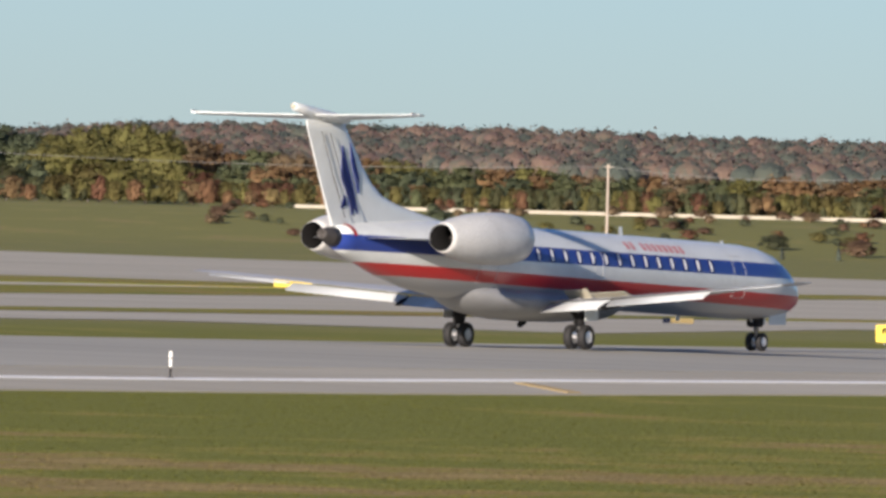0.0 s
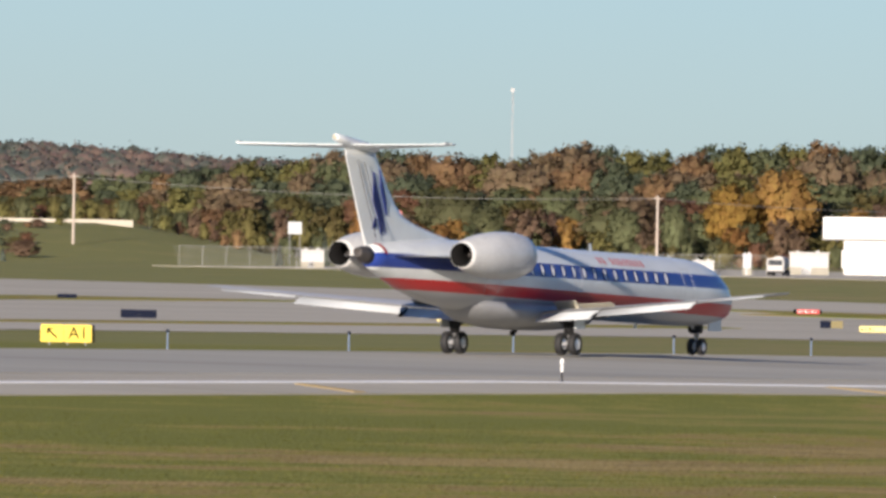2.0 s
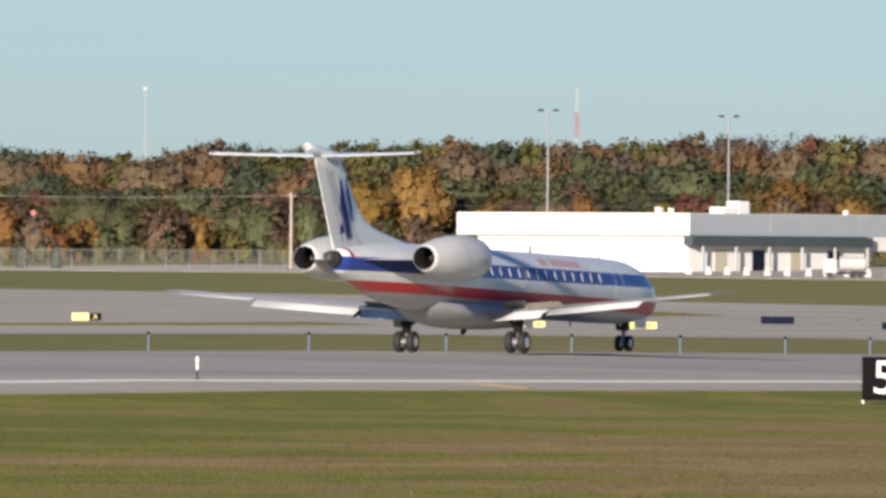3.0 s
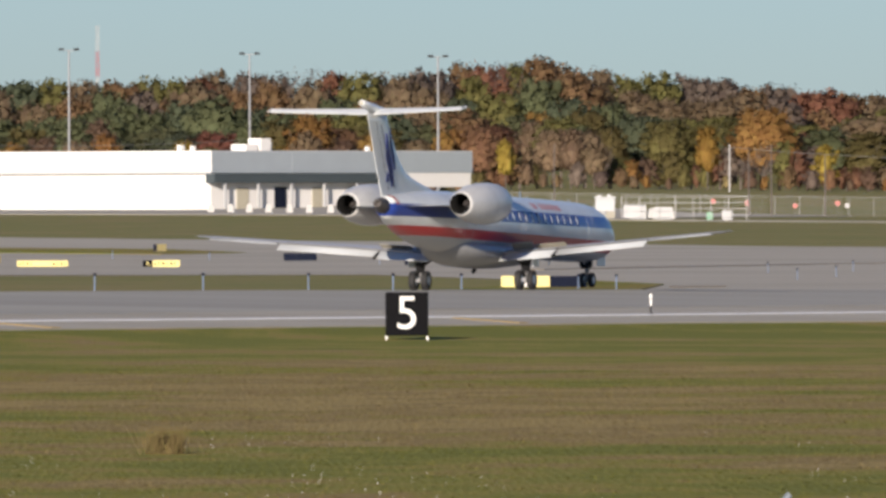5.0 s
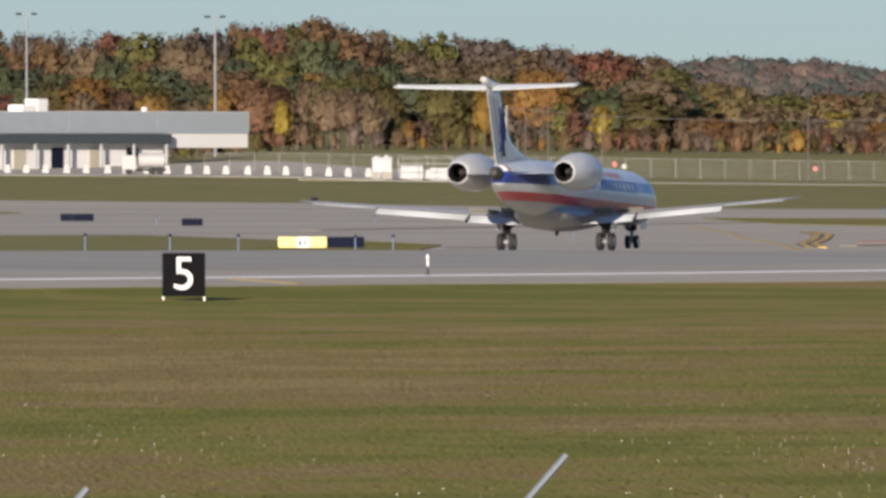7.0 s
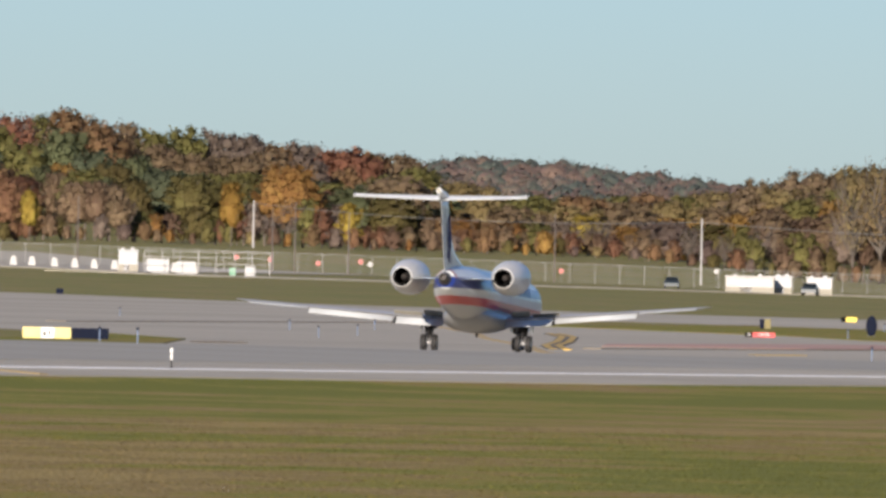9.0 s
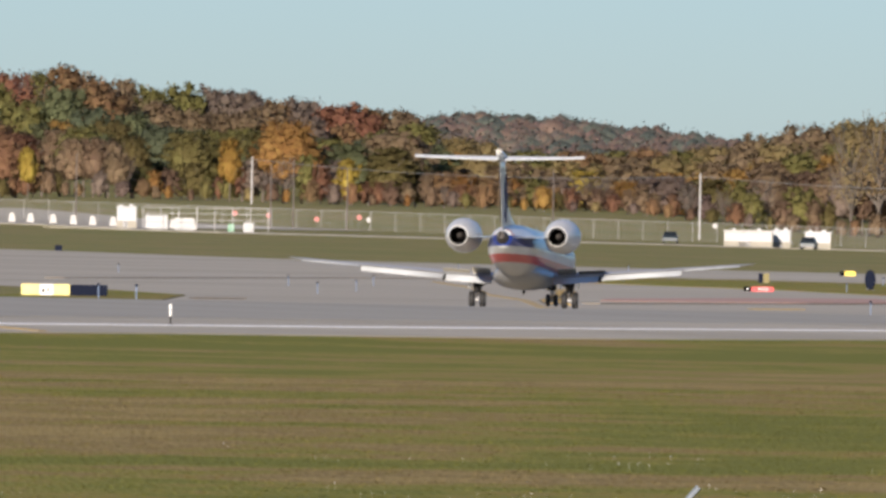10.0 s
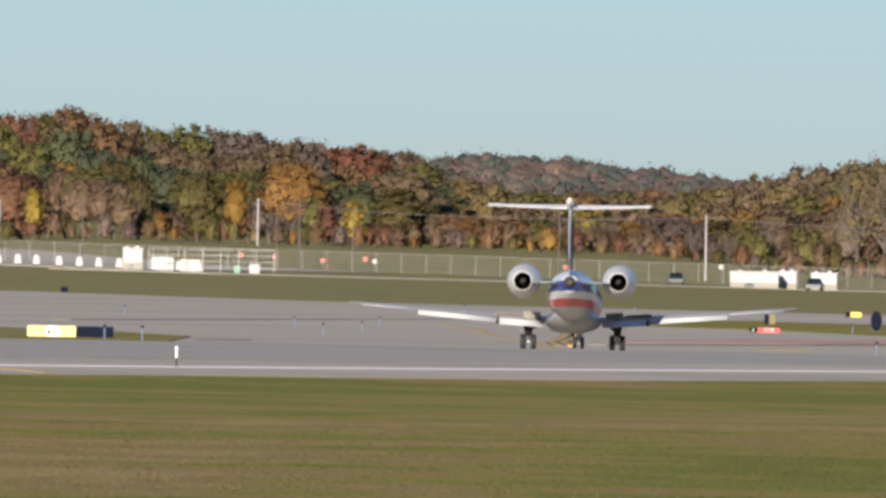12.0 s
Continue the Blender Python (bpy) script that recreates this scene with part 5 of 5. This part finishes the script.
# long pale wall on the bank
bm = bmesh.new()
for i in range(36):
    a0, a1 = -5.3 + i * 0.078, -5.3 + (i + 1) * 0.078
    p, q_ = polar(a0, 2015), polar(a1, 2015)
    z0, z1 = ground_z(*p), ground_z(*q_)
    lo = [bm.verts.new((x, y + d, z + k)) for (x, y, z) in ((*p, z0), (*q_, z1)) for d in (0, 0.4) for k in (-0.5, 0.5)]
    for f in ((0, 1, 5, 4), (1, 3, 7, 5), (2, 6, 7, 3)):
        bm.faces.new([lo[j] for j in f])
tagged(part("retaining_wall", bm, CONCRETE), "long low pale concrete wall on the grass bank", "wall", kind="structure")


# ------------------------------------------------------------------ markings on the exit
def ribbon(pts, width, material, lift, label):
    left, right = [], []
    for i, p in enumerate(pts):
        a, b = Vector(pts[max(0, i - 1)]), Vector(pts[min(len(pts) - 1, i + 1)])
        n = Vector((-(b - a).y, (b - a).x)).normalized() * width / 2
        left.append((p[0] + n.x, p[1] + n.y)), right.append((p[0] - n.x, p[1] - n.y))
    sheet("taxi_line", left + right[::-1], material, lift, label, "marking")


SEAM_BLACK = mat("worn_black_paint", (0.09, 0.085, 0.075), 0.9, vary=0.3, scale=0.3)
TAXI_A = [(330, 77), (355, 89), (417, 117), (475, 145), (530, 170), (600, 204)]
TAXI_B = [(378, 98), (417, 115.5), (460, 133.5), (509, 154.5), (540, 169)]
ribbon(TAXI_A, 0.45, OCHRE, 0.075, "thin faded yellow taxi line")
ribbon(TAXI_B, 1.25, SEAM_BLACK, 0.075, "black border under a double yellow line")
for off in (-0.38, 0.38):
    ribbon([(s_, q_ + off) for s_, q_ in TAXI_B], 0.42, LINE_YELLOW, 0.085, "yellow curved taxi line with black border")
sheet("painted_strip", [(425, 116), (449, 126), (480, 130), (497, 129), (463, 113), (445, 112)], FADED_RED, 0.07, "faded red painted strip on the taxiway", "marking")
SEAM = mat("dark_seam", (0.17, 0.14, 0.10), 0.9, vary=0.3, scale=0.3)
ribbon([(396, 104), (430, 107.5), (458, 110), (520, 112)], 1.0, SEAM, 0.072, "dark weathered seam in the concrete")
ribbon([(560, 214), (625, 223), (700, 222)], 1.4, SEAM, 0.072, "dark weathered seam in the concrete")
for s_, q_ in ((373, 83), (379, 117), (330, 96)):
    sheet("worn_mark", [(s_ - 5, q_), (s_, q_ - 0.8), (s_ + 4, q_ + 1.2), (s_ - 1, q_ + 2)], OCHRE if q_ < 90 else SEAM, 0.075, "small worn mark on the concrete", "marking")

# ------------------------------------------------------------------ small things by the far fence
def disc_sign(u, e, r, m, label, w=0.7):
    x, y = polar((u - 2000) * 0.0023278, r)
    z = EYE_Z + (e - 10) * r / 24614 - ground_z(x, y)
    root = tagged(new("road_sign"), label, "sign")
    bm = bmesh.new()
    tube(bm, (0, 0.05, -0.5), (0, 0.05, max(0.3, z)), 0.018, n=6)
    part("post", bm, STEEL, root)
    bm = bmesh.new()
    tube(bm, (0, -0.03, max(0.5, z)), (0, 0.03, max(0.5, z)), w / 2, n=8)
    part("face", bm, m, root)
    return stand(root, x, y)


DISC_RED = mat("faded_sign_red", (0.38, 0.11, 0.09), 0.6, vary=0.15)
for u, e, m in ((3594.8, 0, DISC_RED), (3670, 4, DISC_RED), (4025, -5, DISC_RED), (1401, 93, DISC_RED), (3510, 5, DISC_RED), (3450, 8, DISC_RED)):
    disc_sign(u, e, 1760, m, "small red round sign on a post by the fence")
for u, e in ((1332, 84), (3687, 0), (4300, 0), (4620, 5)):
    disc_sign(u, e, 1760, HUT_WHITE, "small white round sign on a post by the fence")


def notice_board():
    root = tagged(new("notice_board"), "pale square board on two posts", "sign")
    bm = bmesh.new()
    box(bm, -0.95, 0.95, -0.05, 0.05, 4.2, 5.9, 0.02)
    part("board", bm, WALL_GREY, root)
    for x in (-0.7, 0.7):
        bm = bmesh.new()
        tube(bm, (x, 0.1, -0.5), (x, 0.1, 5.8), 0.06, n=6)
        part("post", bm, STEEL, root)
    return root


stand(notice_board(), *polar((1216 - 2000) * 0.0023278, 1900))


def wire_fence(t0, t1, r, h, label):
    """Chain-link fence along an arc: posts, top rail, and a veil of wires."""
    root = tagged(new("chain_link_fence"), label, "fence")
    n = max(2, int(abs(t1 - t0) * math.pi / 180 * r / 3.0))
    pts = [Vector((*polar(t0 + (t1 - t0) * i / n, r), 0)) for i in range(n + 1)]
    for p in pts:
        p.z = ground_z(p.x, p.y)
    base_post = None
    for p in pts:
        if base_post is None:
            bm = bmesh.new()
            tube(bm, (0, 0, -0.3), (0, 0, h), 0.045, n=6)
            base_post = part("post", bm, WEATHERED, root)
            base_post.location = p
        else:
            o = new("post", base_post.data)
            o.parent, o.location = root, p
    bm = bmesh.new()
    for a, b in zip(pts, pts[1:]):
        tube(bm, a + Vector((0, 0, h)), b + Vector((0, 0, h)), 0.03, n=5)
    part("top_rail", bm, WEATHERED, root)
    v, f = [], []
    for a, b in zip(pts, pts[1:]):
        d = (b - a)
        for k in range(10):
            p = a + d * (k / 10)
            for sl in (-0.5, 0.5):
                q_ = p + d * sl * 0.5
                i = len(v)
                w = d.normalized() * 0.009
                v += [p - w, p + w, q_ + w + Vector((0, 0, h)), q_ - w + Vector((0, 0, h))]
                f.append((i, i + 1, i + 2, i + 3))
    tagged(mesh_object("mesh", v, f, WEATHERED, root), "", kind="stuff")
    return root


wire_fence(-2.3, 0.12, 1800, 2.6, "grey chain-link fence along the airfield's far edge")
wire_fence(2.2, 7.2, 1715, 2.4, "long grey chain-link fence below the woods")


def cage():
    root = tagged(new("storage_cage"), "pale wire storage cage with boxes inside", "cage")
    W, D, H = 14.2, 4.0, 2.55
    for i in range(8):
        for y in (-D / 2, D / 2):
            bm = bmesh.new()
            box(bm, -W / 2 + W * i / 7 - 0.03, -W / 2 + W * i / 7 + 0.03, y - 0.03, y + 0.03, -0.3, H)
            part("upright", bm, PALE_STEEL, root)
    for z in (0.5, 1.2, 1.9, H):
        bm = bmesh.new()
        box(bm, -W / 2, W / 2, -D / 2 - 0.025, -D / 2 + 0.025, z - 0.025, z + 0.025)
        part("rail", bm, PALE_STEEL, root)
    for x, w, h, m in ((-5.6, 2.6, 1.7, GREY), (-2.4, 2.2, 1.4, GREY), (2.9, 0.7, 0.8, mat("green_bin", (0.16, 0.32, 0.22), 0.7)), (4.9, 1.2, 1.0, GREY)):
        bm = bmesh.new()
        box(bm, x - w / 2, x + w / 2, -0.8, 0.8, -0.2, h, 0.05)
        part("crate", bm, m, root)
    return root


stand(cage(), *polar(3.255, 1575))


def car(m, label):
    root = tagged(new("car"), label, "car")
    bm = bmesh.new()
    loft(bm, [[(x, y, z) for y, z in ((-0.85, 0.3), (0.85, 0.3), (0.88, zt), (-0.88, zt))] for x, zt in ((-2.1, 0.7), (-1.9, 0.85), (-0.9, 0.92), (1.2, 0.95), (2.0, 0.9), (2.1, 0.6))])
    part("body", bm, m, root)
    bm = bmesh.new()
    loft(bm, [[(-1.1, -0.8, 0.9), (1.7, -0.8, 0.9), (1.7, 0.8, 0.9), (-1.1, 0.8, 0.9)], [(-0.4, -0.65, 1.42), (1.2, -0.65, 1.42), (1.2, 0.65, 1.42), (-0.4, 0.65, 1.42)]])
    part("cabin", bm, CAB_GLASS, root, "dark glazed cabin")
    for x in (-1.3, 1.3):
        for y in (-0.8, 0.8):
            bm = bmesh.new()
            tube(bm, (x, y - 0.1, 0.32), (x, y + 0.1, 0.32), 0.32, n=14)
            part("wheel", bm, RUBBER, root)
    return root


CAB_GLASS = mat("tinted_glass", (0.012, 0.016, 0.02), 0.35, vary=0.1, spec=0.3)
CAR_BLUE = mat("dark_teal_paint", (0.02, 0.035, 0.045), 0.35, vary=0.1)
stand(car(CAR_BLUE, "dark blue-green car parked by the far fence"), *polar(5.17, 1640), 84)
stand(car(CAR_BLUE, "dark blue-green car parked beside a grey cabin"), *polar(5.74, 1600), 80)


def service_truck():
    root = tagged(new("service_truck"), "white service truck parked before the building", "truck")
    bm = bmesh.new()
    box(bm, -2.6, -0.9, -1.1, 1.1, 0.5, 2.3, 0.15)
    part("cab", bm, HUT_WHITE, root)
    bm = bmesh.new()
    loft(bm, [ring(x, 1.7, 1.05 * k, 0.9 * k, 18) for x, k in ((-0.7, 0.8), (-0.6, 1), (2.4, 1), (2.5, 0.8))])
    part("tank", bm, HUT_WHITE, root)
    bm = bmesh.new()
    box(bm, -2.5, 2.6, -0.9, 0.9, 0.45, 0.75)
    part("chassis", bm, DARK, root)
    bm = bmesh.new()
    box(bm, -2.62, -2.58, -0.9, 0.9, 1.4, 2.1)
    part("windscreen", bm, GLASS, root)
    for x in (-1.8, 0.9, 1.9):
        for y in (-0.95, 0.95):
            bm = bmesh.new()
            tube(bm, (x, y - 0.14, 0.42), (x, y + 0.14, 0.42), 0.42, n=14)
            part("wheel", bm, RUBBER, root)
    return root


stand(service_truck(), *polar(1.95, 1650))
stand(service_truck(), *polar(0.17, 1800), 80)
stand(block("container", 2.7, 2.2, 1.7, HUT_WHITE, "white container beside the far fence", "container"), *polar(-0.138, 1795))
stand(block("kiosk", 1.1, 1.0, 2.6, WALL_GREY, "narrow pale kiosk by the far fence", "kiosk"), *polar(0.04, 1795))

# ------------------------------------------------------------------ near grass
def near_grass():
    g = np.random.default_rng(5)
    n = 30000
    th = np.radians(g.uniform(-7.2, 7.6, n))
    r = np.sqrt(g.uniform(140 ** 2, 330 ** 2, n))
    x, y = r * np.sin(th), r * np.cos(th)
    z = land(x, y)
    v, f = np.zeros((n, 3, 3, 3)), None
    for k in range(3):
        a = g.uniform(0, 6.28, n)
        w, h = g.uniform(0.02, 0.05, n), g.uniform(0.006, 0.018, n)
        ox, oy = g.normal(scale=0.05, size=n), g.normal(scale=0.05, size=n)
        v[:, k, 0] = np.stack([x + ox - w, y + oy, z - 0.01], -1)
        v[:, k, 1] = np.stack([x + ox + w, y + oy, z - 0.01], -1)
        v[:, k, 2] = np.stack([x + ox + 0.6 * h * np.cos(a), y + oy + 0.3 * h * np.sin(a), z + h], -1)
    me = foliage_mesh("grass_tufts", v.reshape(-1, 3, 3), np.tile((0.0, 0.0, 1.0), (3 * n, 1)))
    me.materials.append(GRASS)
    tagged(new("grass_tufts", me), "short tufts of mown grass, green and straw-coloured", "grass", kind="stuff")


def wildflowers():
    g = np.random.default_rng(9)
    v, f = [], []
    for i in range(1300):
        th, r = radians(g.uniform(0.0, 7.4)), 130 + 90 * g.random() ** 1.4
        x, y = r * math.sin(th), r * math.cos(th)
        if noise.noise(Vector((x * 0.25, y * 0.08, 0))) < 0.02 + 0.004 * (r - 150):
            continue
        z, h, s_ = ground_z(x, y), g.uniform(0.03, 0.08), g.uniform(0.003, 0.011)
        i0 = len(v)
        v += [(x - s_, y, z + h), (x, y - s_, z + h - s_ * 0.6), (x + s_, y, z + h), (x, y + s_, z + h + s_ * 0.6), (x, y, z + h + s_), (x, y, z + h - s_)]
        f += [(i0, i0 + 1, i0 + 4), (i0 + 1, i0 + 2, i0 + 4), (i0 + 2, i0 + 3, i0 + 4), (i0 + 3, i0, i0 + 4), (i0, i0 + 1, i0 + 5), (i0 + 1, i0 + 2, i0 + 5), (i0 + 2, i0 + 3, i0 + 5), (i0 + 3, i0, i0 + 5)]
        i0 = len(v)
        v += [(x - 0.001, y, z - 0.02), (x + 0.001, y, z - 0.02), (x, y, z + h)]
        f.append((i0, i0 + 1, i0 + 2))
    ob = mesh_object("wildflowers", v, f, mat("pale_petals", (0.55, 0.54, 0.48), 0.8))
    tagged(ob, "scattered small white wildflowers in the grass", "flowers", kind="stuff")


def dry_weed(x, y, h, seed):
    g = np.random.default_rng(seed)
    v, f = [], []
    for i in range(420):
        a, ln = g.uniform(0, 6.28), h * g.uniform(0.5, 1.0)
        b = Vector((g.normal(scale=0.12), g.normal(scale=0.12), 0))
        t = b + Vector((0.55 * ln * math.cos(a), 0.55 * ln * math.sin(a), ln))
        i0 = len(v)
        v += [b - Vector((0.008, 0, 0.02)), b + Vector((0.008, 0, -0.02)), t]
        f.append((i0, i0 + 1, i0 + 2))
    ob = mesh_object("dry_weed", v, f, mat("dry_stalks", (0.10, 0.075, 0.024), 0.9, vary=0.2, scale=3, island=0.3))
    tagged(ob, "clump of dry brown weed stalks in the grass", "weed")
    ob.location = (x, y, ground_z(x, y))


near_grass()
wildflowers()
dry_weed(*polar(1.115, 203), 0.46, 3)

# ------------------------------------------------------------------ near perimeter fence
def fence_post():
    root = tagged(new("fence_post"), "galvanised fence post with a slanted wire arm", "fence post", "perimeter fence posts")
    bm = bmesh.new()
    tube(bm, (0, 0, -0.4), (0, 0, 2.3), 0.03, n=8)
    part("post", bm, STEEL, root)
    bm = bmesh.new()
    tube(bm, (0, 0, 2.28), (0.30, 0, 2.62), 0.007, n=6)
    box(bm, -0.02, 0.02, -0.02, 0.02, 2.25, 2.31)
    part("arm", bm, ARM_STEEL, root, "slanted wire arm")
    return root


first = fence_post()
a_, b_ = Vector(polar(1.7133, 25.9)), Vector(polar(5.305, 31.6))
step_v = (b_ - a_) / 2
for i in range(-6, 12):
    p = a_ + step_v * i
    m = pose(p.x - 0.30, p.y, 3.393 - 2.62, 0, 0, 0)
    if i == -6:
        first.matrix_basis = m
    else:
        copy_thing(first, m)

# ------------------------------------------------------------------ what moves
def motions():
    # seconds, place, heading
    keys = [(0.0, -31.0, 408.9, 25.7), (0.5, -24.6, 420.2, 25.4), (1.0, -18.6, 431.0, 25.0), (1.5, -12.8, 441.4, 24.8), (2.0, -7.3, 451.4, 24.5), (2.5, -2.0, 461.2, 24.1), (3.3, 6.0, 477.2, 22.9), (4.0, 12.6, 491.7, 21.7), (4.5, 17.2, 502.4, 20.8), (5.0, 21.4, 514.0, 19.9), (5.5, 25.3, 525.9, 19.1), (6.5, 32.5, 549.0, 17.3), (7.5, 38.6, 570.5, 14.9), (8.5, 43.6, 589.5, 12.6), (9.5, 47.5, 605.8, 10.8), (10.5, 50.3, 620.2, 8.6), (11.25, 51.9, 629.8, 7.4), (12.0, 53.0, 638.1, 5.8)]
    walk(jet, [(t, pose(x, y, ground_z(x, y) + 0.065, float(np.interp(t, [0, 2.5, 5.5, 12], [-0.3, -0.3, -0.4, 0.0])), 0, 90 - h)) for t, x, y, h in keys])
    # elevators: trailing edge up while braking, then down
    for e, hinge, sweep in elevators:
        walk(e, [(t, Matrix.Translation(hinge) @ pose(0, 0, 0, 0, 0, sweep) @ pose(0, 0, 0, 0, a, 0) @ pose(0, 0, 0, 0, 0, -sweep)) for t, a in ((0, 5), (1.8, 5), (2.7, -1), (4.3, -13), (8.5, -13), (9.5, -9), (12, -10))])


motions()
